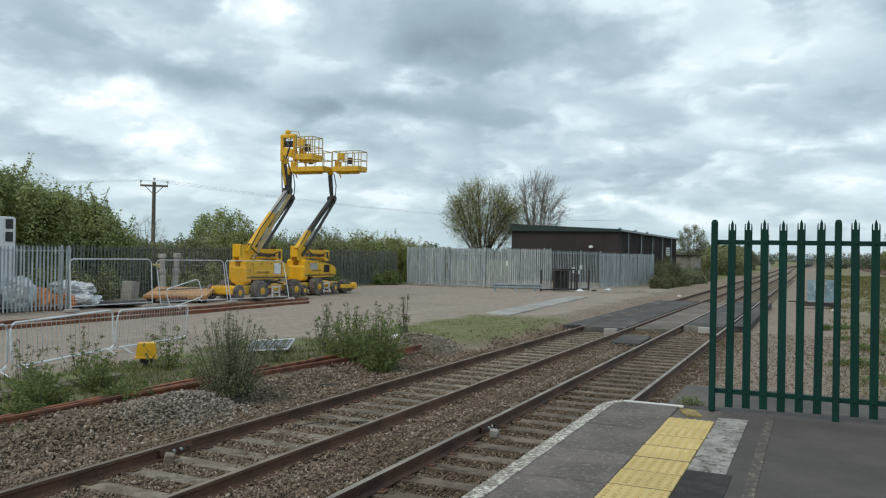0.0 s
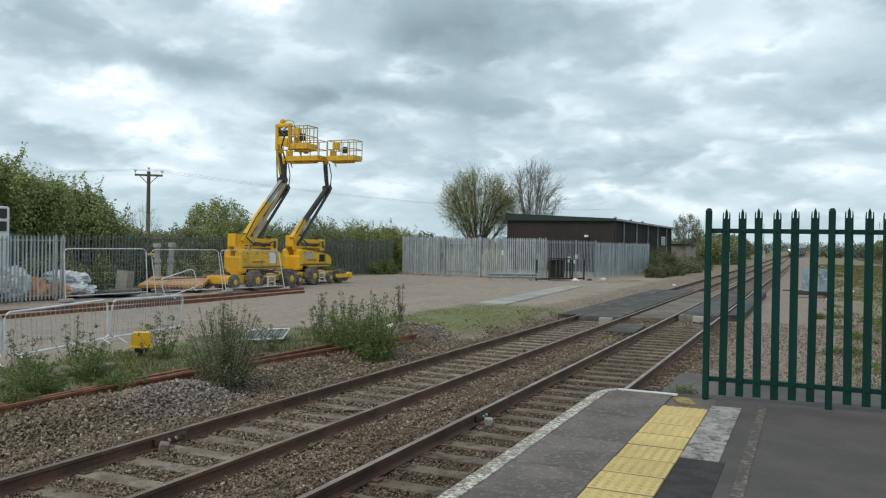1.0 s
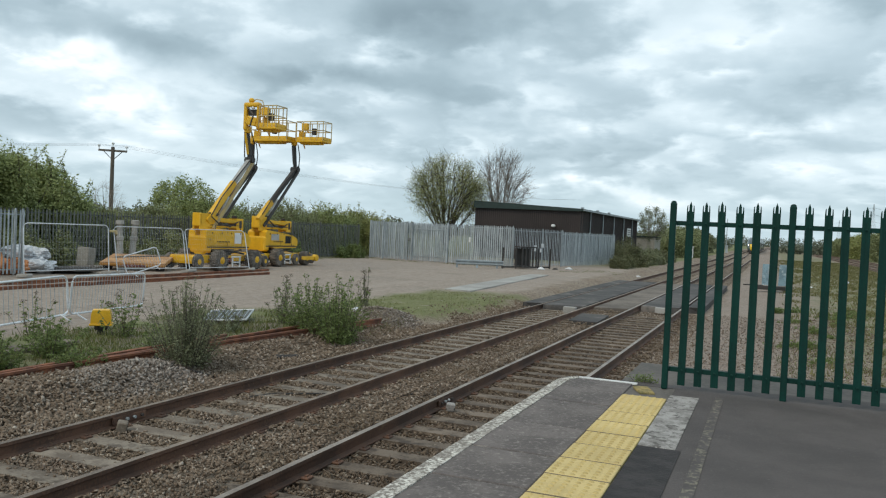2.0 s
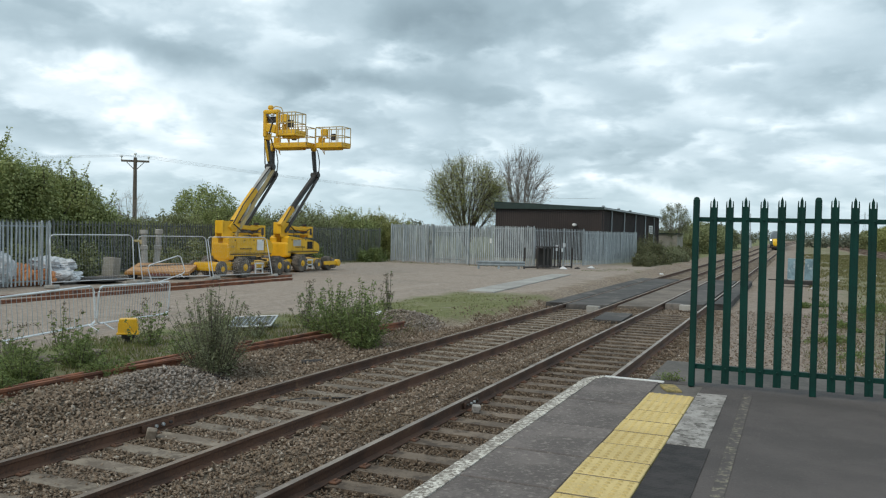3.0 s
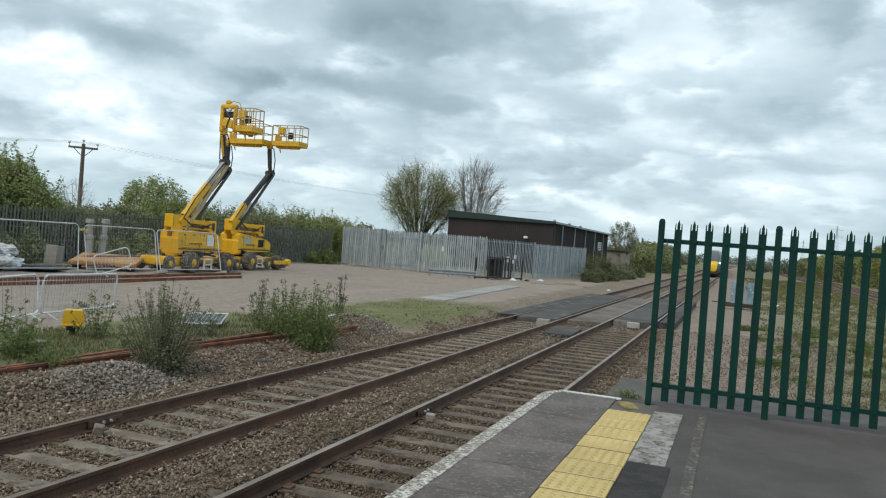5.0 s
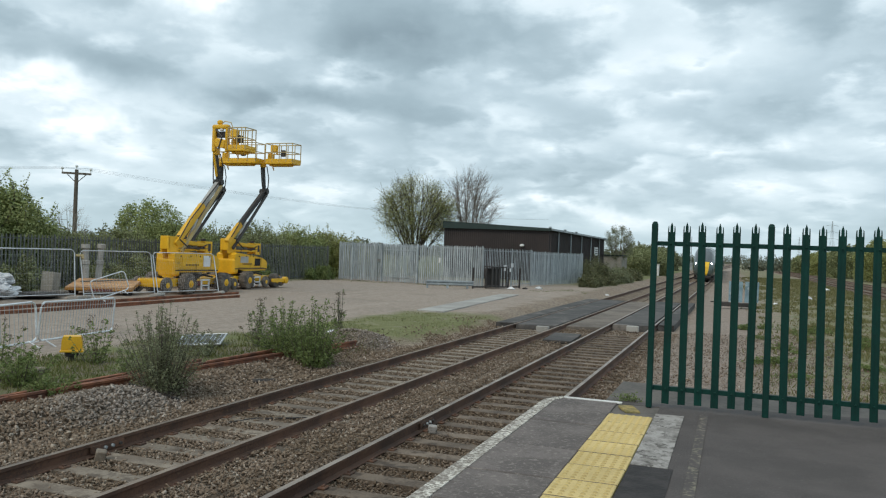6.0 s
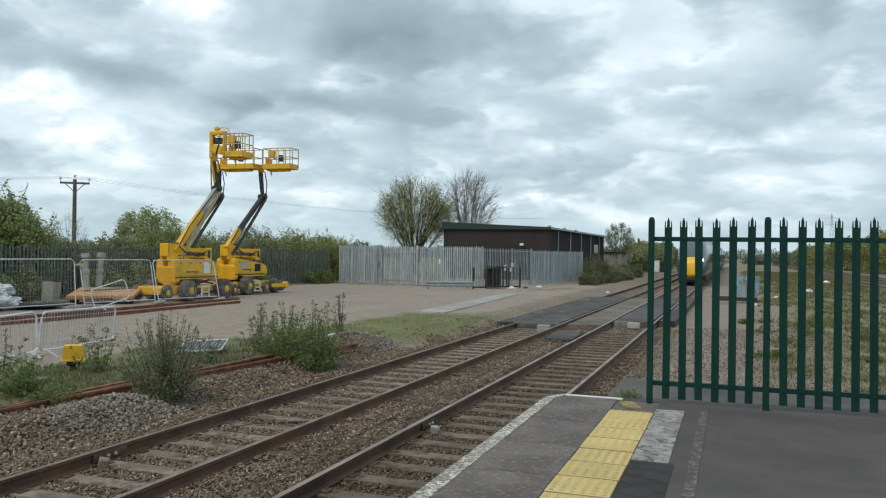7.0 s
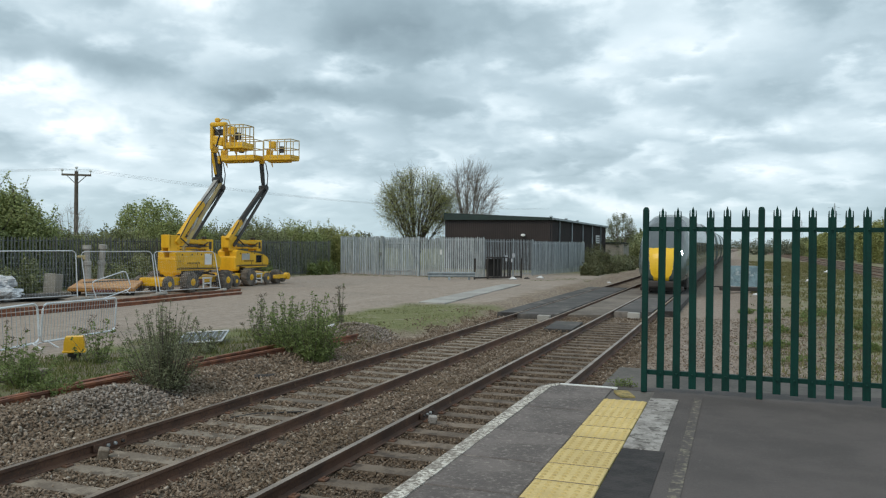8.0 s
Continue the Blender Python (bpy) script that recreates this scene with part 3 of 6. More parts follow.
def fishplate(x, y, side):
    t = thing("fishplate", pose(x + side * 0.035, y, -0.08), "rusty bolted fishplate on the rail joint", "rail joint")
    part("plate", Build().box((0, 0, 0), (0.03, 0.55, 0.085), ch=0.008), M["rail_side"], t)
    for k in (-0.19, -0.06, 0.06, 0.19):
        part("bolt", Build().lathe((side * 0.015, k, 0), "x", [(0.0, 0.02), (side * 0.03, 0.02)], 6), M["galv"] if k in (-0.06, 0.06) else M["iron"], t)


fishplate(RAILS[0], 7.75, 1)
fishplate(RAILS[2], 10.9, 1)
tagged(part("wedge_block", Build().box((0, 0, 0), (0.12, 0.10, 0.11), ch=0.012), M["repair"], m=pose(-3.98, 10.62, -0.10, 8, 4, 25)), "pale wedge block lying beside the rail joint", "block")
tagged(part("wedge_block", Build().box((0, 0, 0), (0.12, 0.14, 0.13), ch=0.012), M["sleeper"], m=pose(-6.90, 7.45, -0.11, 5, 10, 40)), "small grey block lying against the rail", "block")


def far_track():
    t = thing("track_3", Matrix(), "rusty railway track across the rough field", "railway track", kind="structure")
    ys = np.array([20.0, 60, 100, 160, 240, 400])
    for x in (11.3, 12.8, 14.6, 16.1):
        part("rail", rail_mesh("rail", x, ys, [M["rail_side"], M["rust"]], 0.12), None, t)
    b = Build()
    for k in range(110):
        for cx in (12.05, 15.35):
            b.box((cx, 40 + k * 0.9, -0.02), (2.5, 0.26, 0.12))
    tagged(part("far_sleepers", b, M["sleeper"], t), kind="stuff")


far_track()


def siding():
    t = thing("track_4", Matrix(), "disused rusty siding rails across the gravel yard", "railway track", kind="structure")
    for x, end in ((-20.9, 31.0), (-22.3, 33.0)):
        part("rail", rail_mesh("rail", x, np.array([-4.0, 10, 20, end]), [M["rust"]], 0.10), None, t)


siding()


def ballast():
    rng = np.random.default_rng(11)
    pts = []
    for y0, y1, dens in ((3.0, 9.0, 900), (9.0, 14.0, 740), (14.0, 20.0, 400), (20.0, 29.0, 190)):
        n = int((y1 - y0) * 7.7 * dens)
        pts.append(np.stack([rng.uniform(-9.8, -1.8, n), rng.uniform(y0, y1, n)], 1))
    n = 9000
    pts.append(np.stack([rng.uniform(-1.8, 3.0, n), rng.uniform(10.2, 30, n)], 1))
    p = np.concatenate(pts)
    keep = np.ones(len(p), bool)
    for r in RAILS:
        keep &= np.abs(p[:, 0] - r) > 0.085
    ph = (p[:, 1] - 5.78 + 0.3075) % 0.615 - 0.3075
    for c in (RAILS[0] + 0.7525, RAILS[2] + 0.7525):
        keep &= ~((np.abs(p[:, 0] - c) < 1.02 + 0.12 * np.sin(p[:, 1] * 3.1)) & (np.abs(ph) < 0.125) & (rng.uniform(size=len(p)) < 0.92 - 0.35 * (np.sin(p[:, 1] * 0.9 + p[:, 0] * 2.0) > 0.75)))
    keep &= (p[:, 0] > -9.1 + 0.4 * np.sin(p[:, 1] * 1.3)) | (((p[:, 0] + 8.85) / 0.7) ** 2 + ((p[:, 1] - 9.65) / 0.9) ** 2 < 1) | (((p[:, 0] + 9.2) / 1.0) ** 2 + ((p[:, 1] - 18.9) / 1.2) ** 2 < 1) | (rng.uniform(size=len(p)) < 0.25)
    keep &= ~((p[:, 0] < -8.35 + 0.3 * np.sin(p[:, 1] * 1.9)) & (p[:, 1] > 19.6) & (rng.uniform(size=len(p)) < 0.9) & (((p[:, 0] + 9.2) / 1.0) ** 2 + ((p[:, 1] - 18.9) / 1.2) ** 2 > 1))
    p = p[keep]
    n = len(p)
    z = height(p[:, 0], p[:, 1]) + rng.uniform(-0.006, 0.022, n)
    crib = np.zeros(n, bool)
    for c in (RAILS[0] + 0.7525, RAILS[2] + 0.7525):
        crib |= np.abs(p[:, 0] - c) < 1.2
    z = z + np.where(crib, np.where(p[:, 0] < -5.0, 0.048, 0.036), 0.045)
    for c in (RAILS[0] + 0.7525, RAILS[2] + 0.7525):
        z = z + np.where((np.abs(p[:, 0] - c) > 0.86) & (np.abs(p[:, 0] - c) < 1.5), 0.032, 0.0)
    base = np.array([(-1, -1, -1), (1, -1, -1), (1, 1, -1), (-1, 1, -1), (-1, -1, 1), (1, -1, 1), (1, 1, 1), (-1, 1, 1)], dtype=float) * 0.6
    v = base[None] * (1 + rng.uniform(-0.65, 0.55, (n, 8, 3)))
    size = (rng.uniform(0.011, 0.025, (n, 1, 1)) * np.where(rng.uniform(size=(n, 1, 1)) < 0.06, 1.45, 1.0)) * np.stack([rng.uniform(0.9, 1.8, n), np.ones(n), rng.uniform(0.28, 0.62, n)], 1)[:, None]
    v = v * size * np.where(p[:, 0] < -7.7, 1.3, 1.0)[:, None, None]
    q = rng.normal(size=(n, 4)) * np.array([1, 0.45, 0.45, 1])
    q /= np.linalg.norm(q, axis=1, keepdims=True)
    w, a = q[:, None, :1], q[:, None, 1:]
    v = v + 2 * np.cross(a, np.cross(a, v) + w * v)
    v = v + np.stack([p[:, 0], p[:, 1], z], 1)[:, None]
    faces = np.array([(0, 3, 2, 1), (4, 5, 6, 7), (0, 1, 5, 4), (1, 2, 6, 5), (2, 3, 7, 6), (3, 0, 4, 7)])
    heap = (((p[:, 0] + 8.60) / 0.75) ** 2 + ((p[:, 1] - 9.55) / 1.15) ** 2 < rng.uniform(0.35, 1.4, n)) | (((p[:, 0] + 9.2) / 1.0) ** 2 + ((p[:, 1] - 18.9) / 1.2) ** 2 < rng.uniform(0.6, 1.2, n))
    heap |= (p[:, 0] > -1.75) & (rng.uniform(size=n) < 0.4)
    # crib of track 2 takes the stones with platform shade in their colour
    brown = ~heap & (np.abs(p[:, 0] - RAILS[2] - 0.7525) < 1.15 + 0.15 * np.sin(p[:, 1] * 2.3)) & (rng.uniform(size=n) < 0.92)
    for name, mask, mat, lab in (("ballast", brown, "brown_stone", "brown ballast stones between the rails, darkened in colour for platform shade"), ("ballast", ~heap & ~brown, "ballast_stone", "loose brown and grey crushed track ballast stones"), ("stone_heap", heap, "pale_stone", "pale grey crushed stone heaped and spilled beside the tracks")):
        w = v[mask].reshape(-1, 3)
        f = (np.arange(int(mask.sum()))[:, None, None] * 8 + faces[None]).reshape(-1, 4)
        tagged(new(name, raw_mesh(name, w, f, M[mat])), lab, "ballast", kind="stuff")


ballast()

# ---------------------------------------------------------------- platform
def platform():
    p = thing("platform", Matrix(), "asphalt station platform with a worn white edge and yellow tactile strip", "platform", kind="structure")
    b = Build().box((2.6, 2.7, 0.40), (7.8, 14.6, 1.00)).box((-1.55, 1.7, 0.33), (0.6, 13.2, 0.86))
    part("platform_wall", b, M["brick"], p)
    part("asphalt_surface", Build().box((3.13, 1.7, 0.872), (7.72, 13.44, 0.08)), M["asphalt"], p, "dark grey patched asphalt")
    part("end_surface", Build().add([(-1.3, 8.43, 0.904), (6.5, 8.43, 0.904), (6.5, 10.0, 0.895), (-1.0, 10.0, 0.86), (-1.3, 8.43, 0.70), (6.5, 8.43, 0.70), (6.5, 10.0, 0.70), (-1.0, 10.0, 0.70)], [(0, 1, 2, 3), (0, 3, 7, 4), (2, 6, 7, 3), (4, 7, 6, 5), (0, 4, 5, 1), (1, 5, 6, 2)]), M["asphalt"], p)
    ramp = Build().add([(-1.80, 8.43, 0.90), (-1.3, 8.43, 0.90), (-1.15, 10.6, 0.55), (-1.8, 10.6, 0.50), (-1.80, 8.43, -0.3), (-1.3, 8.43, -0.3), (-1.15, 10.6, -0.3), (-1.8, 10.6, -0.3)], [(0, 1, 2, 3), (0, 3, 7, 4), (2, 6, 7, 3), (4, 7, 6, 5), (0, 4, 5, 1), (1, 5, 6, 2)])
    part("end_slope", ramp, M["dark_patch"], p)
    joints = [-4.3, -3.4, -2.5, -1.6, -0.7, 0.2, 1.1, 2.0, 2.9, 3.75, 4.57, 5.30, 6.16, 7.15, 8.42]
    for k, (a, c) in enumerate(zip(joints, joints[1:])):
        l = c - a - 0.012
        part("coping_slab", Build().box((0, 0, 0), (0.685, l, 0.09), ch=0.006), M["coping"], p, m=pose(-1.498, (a + c) / 2, 0.869 + 0.002 * ((k * 7) % 3), 0, 0, 0))
    e = Build().add([(-1.875, -4, 0.85), (-1.76, -4, 0.922), (-1.875, -4, 0.922), (-1.875, 8.16, 0.85), (-1.765, 8.22, 0.922), (-1.875, 8.16, 0.922), (-1.76, -4, 0.85), (-1.765, 8.22, 0.85)], [(0, 2, 5, 3), (2, 1, 4, 5), (1, 6, 7, 4), (0, 3, 7, 6), (0, 6, 1, 2), (3, 5, 4, 7)])
    part("white_edge", e, M["white_edge"], p, "flaking white painted platform edge")
    c = Build().add([(-1.875, 8.163, 0.85), (-1.765, 8.223, 0.85), (-1.70, 8.37, 0.85), (-1.74, 8.46, 0.85), (-1.875, 8.163, 0.922), (-1.765, 8.223, 0.922), (-1.70, 8.37, 0.922), (-1.74, 8.46, 0.922)], [(4, 5, 6, 7), (0, 3, 2, 1), (0, 1, 5, 4), (1, 2, 6, 5), (2, 3, 7, 6), (3, 0, 4, 7)])
    part("white_corner", c, M["white_edge"], p)
    part("white_end_line", Build().box((-1.41, 8.405, 0.916), (0.60, 0.065, 0.014), pose(0, 0, 0, 0, 0, -0.5)), M["white_line"], p)
    tile = Build().box((0, 0, 0), (0.405, 0.389, 0.05), ch=0.005)
    plain = len(tile.f)
    for i in range(6):
        for j in range(6):
            tile.lathe(((i - 2.5) * 0.066, (j - 2.5) * 0.064, 0.025), "z", [(0.0, 0.019), (0.007, 0.012)], 7)
    tile = tile.mesh("tactile_tile", [M["tactile"], M["tactile_stud"]])
    for q in tile.polygons:
        if q.index >= plain:
            q.material_index = 1
    for k in range(26):
        part("tactile_tile", tile, None, p, m=pose(-0.945 + 0.002 * ((k * 5) % 3 - 1), 7.555 - 0.407 * k, 0.898 + 0.001 * ((k * 3) % 4)))
    grout = Build().box((0, 0, 0), (0.40, 0.017, 0.04)).mesh("grout", M["grout"])
    for k in range(25):
        part("grout", grout, None, p, m=pose(-0.945, 7.555 - 0.407 * (k + 0.5), 0.9035))
    part("repair_patch", Build().box((-0.605, 6.97, 0.893), (0.262, 2.06, 0.05), ch=0.005), M["repair"], p, "pale chipped concrete repair")
    part("asphalt_strip", Build().box((-0.585, 1.0, 0.892), (0.30, 9.86, 0.05)), M["dark_patch"], p, "fresh black asphalt strip")
    part("painted_line", Build().box((-0.30, 2.0, 0.9135), (0.075, 12.3, 0.004)), M["old_line"], p, "faded old yellow line")
    part("loose_tile", Build().box((-1.0, 8.10, 0.912), (0.15, 0.26, 0.03), pose(0, 0, 0, 3, 2, 24), ch=0.01), M["moss_yellow"], p, "broken yellow tile fragment")


platform()


# ---------------------------------------------------------------- fences
def pale_mesh(h, w, mat, points=True):
    """A pressed W-section pale with a three-pointed top."""
    xs = [w * k for k in (-0.5, -0.46, -0.345, -0.325, -0.205, -0.185, 0, 0.185, 0.205, 0.325, 0.345, 0.46, 0.5)]
    dy = [0.003, -0.001, -0.003, -0.003, -0.002, -0.001, 0.002, -0.001, -0.002, -0.003, -0.003, -0.001, 0.003]
    tops = [h - k for k in ((0.085, 0.045, 0.036, 0.100, 0.100, 0.042, 0.0, 0.042, 0.100, 0.100, 0.036, 0.045, 0.085) if points else (0.03, 0.01, 0, 0, 0, 0, 0, 0, 0, 0, 0, 0.01, 0.03))]
    b = Build()
    n = len(xs)
    v = [(x, d, 0) for x, d in zip(xs, dy)] + [(x, d, t) for x, d, t in zip(xs, dy, tops)]
    v += [(x, y + 0.003, z) for x, y, z in v]
    f = []
    for i in range(n - 1):
        f += [(i, i + 1, n + i + 1, n + i), (2 * n + i + 1, 2 * n + i, 3 * n + i, 3 * n + i + 1), (n + i, n + i + 1, 3 * n + i + 1, 3 * n + i), (i + 1, i, 2 * n + i, 2 * n + i + 1)]
    f += [(0, n, 3 * n, 2 * n), (n - 1, 3 * n - 1, 4 * n - 1, 2 * n - 1)]
    return b.add(v, f).mesh("pale", mat)


def palisade(p0, p1, z, h, mat, label, pitch=0.157, w=0.07, every=18, lift=0.05, post=0.05, lean=0.0, group="", seed=0, top_gap=0.20):
    a, c = Vector((*p0, z)), Vector((*p1, z))
    l = (c - a).length
    yaw = math.degrees(math.atan2(c.y - a.y, c.x - a.x))
    t = thing("palisade_fence", Matrix.Translation(a) @ pose(0, 0, 0, 0, lean, yaw), label, "fence", group)
    rng = random.Random(seed)
    pale = pale_mesh(h - lift + (0.025 if every < 10 else -0.01), w, mat)
    pm = Build().box((0, 0, h / 2), (post, post * 1.1, h), ch=0.008).lathe((0, 0, h - 0.004), "z", [(0, post * 0.48), (0.015, post * 0.42), (0.025, post * 0.22)], 8).mesh("post", mat)
    n = int(l / pitch)
    for k in range(n + 1):
        if k % every == 0 or k == n:
            part("post", pm, None, t, m=pose(k * pitch, 0.0 if every < 10 else 0.05, 0))
        if k % every or every > 10:
            part("pale", pale, None, t, m=pose(k * pitch, -0.03 if every > 10 else 0, lift + rng.uniform(-0.008, 0.008), rng.uniform(-0.4, 0.4), rng.uniform(-0.5, 0.5), 0))
    for zz in (h - top_gap, 0.20):
        part("rail", Build().box((l / 2, 0.02, zz), (l + 0.05, 0.012, 0.045)).box((l / 2, 0.036, zz + 0.02), (l + 0.05, 0.035, 0.006)), mat, t)
    if every < 10:
        bolt = Build().lathe((0, 0, 0), "z", [(0, 0.011), (0.01, 0.011), (0.015, 0.006)], 6).mesh("bolt", mat)
        for k in range(n + 1):
            for zz in (h - top_gap, 0.20):
                part("bolt", bolt, None, t, m=pose(k * pitch, -0.012, zz, 90, 0, 0))
    return t


palisade((-0.84, 8.38), (4.7, 8.46), 0.905, 1.86, M["green"], "green painted steel palisade fence across the platform end", 0.1565, 0.073, 7, 0.055, 0.060, seed=1)
YARD = "weathered galvanised steel palisade fence round the yard compound"
front = palisade((-28.2, 55.0), (-16.4, 53.6), 0.0, 2.85, M["galv"], YARD, group="compound fence", seed=2, w=0.112)
part("lock_box", Build().box((3.5, -0.09, 1.55), (0.42, 0.10, 0.22), ch=0.02), M["dull_fence"], front, "dark gate lock box")
part("notice", Build().box((8.5, -0.075, 1.75), (0.14, 0.01, 0.36)), M["white_paint"], front, "small pale notice plate")
for x in (1.15, 3.32, 3.72, 6.7):
    part("gate_post", Build().box((x, -0.10, 1.43), (0.12, 0.09, 2.86), ch=0.012), M["galv"], front)
for z in (0.35, 2.35):
    part("gate_rail", Build().box((5.2, -0.065, z), (2.8, 0.03, 0.07)), M["galv"], front)
flank = palisade((-16.4, 53.6), (-14.4, 59.5), 0.0, 2.75, M["galv"], YARD, 0.20, 0.07, group="compound fence", seed=3)
for x, z, h in ((2.6, 1.35, 0.42), (3.5, 1.55, 0.30), (3.2, 1.20, 0.26)):
    part("notice", Build().box((x, -0.055, z), (0.34, 0.01, h)), M["white_paint"], flank, "small pale notice plate")
palisade((-14.4, 59.5), (-12.6, 71.0), 0.0, 2.65, M["galv"], YARD, group="compound fence", seed=4, w=0.112)
palisade((-28.2, 55.0), (-27.0, 68.0), 0.0, 2.85, M["galv"], YARD, group="compound fence", seed=5)
palisade((-25.6, 10.0), (-25.5, 21.9), 0.0, 2.42, M["galv"], "grey galvanised palisade fence at the yard store", 0.16, 0.07, seed=6)
palisade((-30.0, 12.0), (-29.3, 55.2), 0.0, 2.5, M["dull_fence"], "dark weathered palisade fence below the hedge", 0.19, 0.085, seed=7)


# ---------------------------------------------------------------- level crossing and yard slabs
def crossing():
    t = thing("level_crossing", Matrix(), "black asphalt level crossing between the rails", "level crossing", kind="structure")
    for x0, x1, a, c, nm in ((-7.8, -7.20, 27.1, 46.0, "outer_deck"), (-7.00, -5.72, 26.8, 46.0, "deck"), (-5.49, -4.32, 27.9, 46.5, "middle_deck"), (-4.09, -2.815, 29.3, 47.0, "deck"), (-2.59, -2.05, 30.3, 47.5, "outer_deck")):
        top = -0.05 if nm == "middle_deck" else 0.004
        b = Build().add([(x0, a, top), (x1, a + 0.5 * (x1 - x0) * 0.6, top), (x1, c, top), (x0, c, top), (x0, a - 0.05, -0.25), (x1, a + 0.25, -0.25), (x1, c, -0.25), (x0, c, -0.25)], [(0, 1, 2, 3), (0, 3, 7, 4), (2, 6, 7, 3), (4, 7, 6, 5), (0, 4, 5, 1), (1, 5, 6, 2)])
        part(nm, b, M["six_foot"] if nm == "middle_deck" else M["crossing"], t)
    for x, y in ((-6.02, 26.55), (-3.35, 29.0)):
        part("end_block", Build().box((x, y, -0.09), (0.42, 0.24, 0.22), ch=0.02), M["concrete"], t, "pale concrete end block")


crossing()
tagged(part("concrete_path", Build().add([(-12.0, 30.2, 0.02), (-10.8, 30.0, 0.02), (-11.9, 46.2, 0.02), (-12.9, 45.7, 0.02), (-12.0, 30.2, -0.1), (-10.8, 30.0, -0.1), (-11.9, 46.2, -0.1), (-12.9, 45.7, -0.1)], [(0, 1, 2, 3), (0, 3, 7, 4), (2, 6, 7, 3), (4, 7, 6, 5), (0, 4, 5, 1), (1, 5, 6, 2)]), M["concrete"]), "pale concrete strip set in the gravel yard", "path", kind="structure")


tagged(part("asphalt_slab", Build().box((0, 0, 0), (0.85, 2.4, 0.10), ch=0.015), M["crossing"], m=pose(-4.95, 24.6, -0.135, 0, 0, 3)), "dark worn asphalt slab sunk between the two tracks", "slab")


def scrap_rails():
    for k, (x, a, c, z, r) in enumerate(((-9.22, 8.6, 18.0, 0.11, -5.5), (-9.62, 6.0, 15.6, 0.10, -1.2), (-9.9, 5.0, 13.4, 0.08, 0.5))):
        t = part("scrap_rail", rail_mesh("scrap_rail", 0, np.array([-(c - a) / 2, (c - a) / 2]), [M["rust"]]), None, None, m=pose(x, (a + c) / 2, z + 0.02, 0, 4 * (k - 1), r))
        tagged(t, "rusty loose rail lying along the ballast edge", "rail", "loose rails")


scrap_rails()


def cable_trough():
    t = thing("cable_trough", pose(-11.55, 7.6, float(height(-11.5, 7.6)) + 0.05, 0, 0, 2), "weathered concrete cable trough lids sunk in the verge", "cable trough")
    rng = random.Random(8)
    lid = Build().box((0, 0, 0), (0.44, 0.89, 0.07), ch=0.012).mesh("lid", M["sleeper"])
    for k in range(8):
        part("lid", lid, None, t, m=pose(rng.uniform(-0.02, 0.02), -3.2 + k * 0.905, rng.uniform(-0.01, 0.015), rng.uniform(-1, 1), rng.uniform(-2, 2), rng.uniform(-1.5, 1.5)))


cable_trough()


# ---------------------------------------------------------------- boom lifts
def wheel(parent, x, y, z, r, w, mat="tyre", hub="yellow"):
    s = 1 if x > 0 else -1
    t = part("wheel", Build().lathe((-w / 2, 0, 0), "x", [(0, r * 0.62), (0.02, r * 0.9), (w * 0.2, r), (w * 0.8, r), (w - 0.02, r * 0.9), (w, r * 0.62)], 24), M[mat], parent, smooth=False, m=pose(x, y, z))
    part("hub", Build().lathe((s * w * 0.30 if s > 0 else -w * 0.5, 0, 0), "x", [(0, r * 0.44), (w * 0.18, r * 0.42), (w * 0.24, r * 0.24), (w * 0.34, r * 0.20)], 16), M[hub], t)
    if r > 0.4:
        lug = Build()
        for k in range(18):
            a = 2 * math.pi * k / 18
            for q in (-1, 1):
                lug.box((q * w * 0.24, r * math.cos(a + q * 0.08), r * math.sin(a + q * 0.08)), (w * 0.46, 0.05, 0.03), pose(0, 0, 0, math.degrees(a + q * 0.08) + 90, 0, 0))
        part("tread", lug, M[mat], t)


def basket(parent, w, d, turn, pos):
    b = part("basket", Build().box((w / 2, 0, 0.03), (w, d, 0.16), ch=0.03).box((w * 0.45, 0, -0.09), (w * 0.7, d * 0.6, 0.10), ch=0.03), M["yellow"], parent, m=Matrix.Translation(pos) @ pose(0, 0, 0, 0, 0, turn))
    part("toe_board", Build().box((w / 2, -d / 2 + 0.01, 0.17), (w, 0.02, 0.14)).box((w / 2, d / 2 - 0.01, 0.17), (w, 0.02, 0.14)).box((w - 0.01, 0, 0.17), (0.02, d, 0.14)), M["yellow"], b)
    r = 0.026
    for x, y in [(q * w, s * d / 2) for q in (0.02, 0.27, 0.52, 0.77, 0.985) for s in (-0.97, 0.97)]:
        part("upright", Build().tube([(x, y, 0.05), (x, y, 1.1)], r, 8), M["rail_cream"], b)
    for z in (0.6, 1.1):
        loop = [(0.02 * w, -0.485 * d, z), (0.985 * w, -0.485 * d, z), (0.985 * w, 0.485 * d, z), (0.02 * w, 0.485 * d, z), (0.02 * w, -0.485 * d, z)]
        part("guard_rail", Build().tube(loop, r, 8), M["rail_cream"], b)
    part("control_box", Build().box((w * 0.3, -d * 0.36, 0.82), (0.42, 0.24, 0.40), ch=0.05).tube([(w * 0.16, -d * 0.3, 0.55), (w * 0.3, -d * 0.36, 0.7), (w * 0.42, -d * 0.3, 0.5)], 0.05, 6), M["yellow"], b, "yellow control console")
    part("cover", Build().box((w * 0.62, -d * 0.34, 0.55), (0.26, 0.2, 0.36), ch=0.03), M["iron"], b, "black document box")
    part("mount", Build().box((0.12, 0, 0.28), (0.28, 0.34, 0.6), ch=0.04).tube([(0.1, 0.2, 0.5), (-0.1, 0.32, 0.1), (0.15, 0.3, -0.35), (0.22, 0.12, -0.1)], 0.022, 6), M["yellow"], b)
    return b


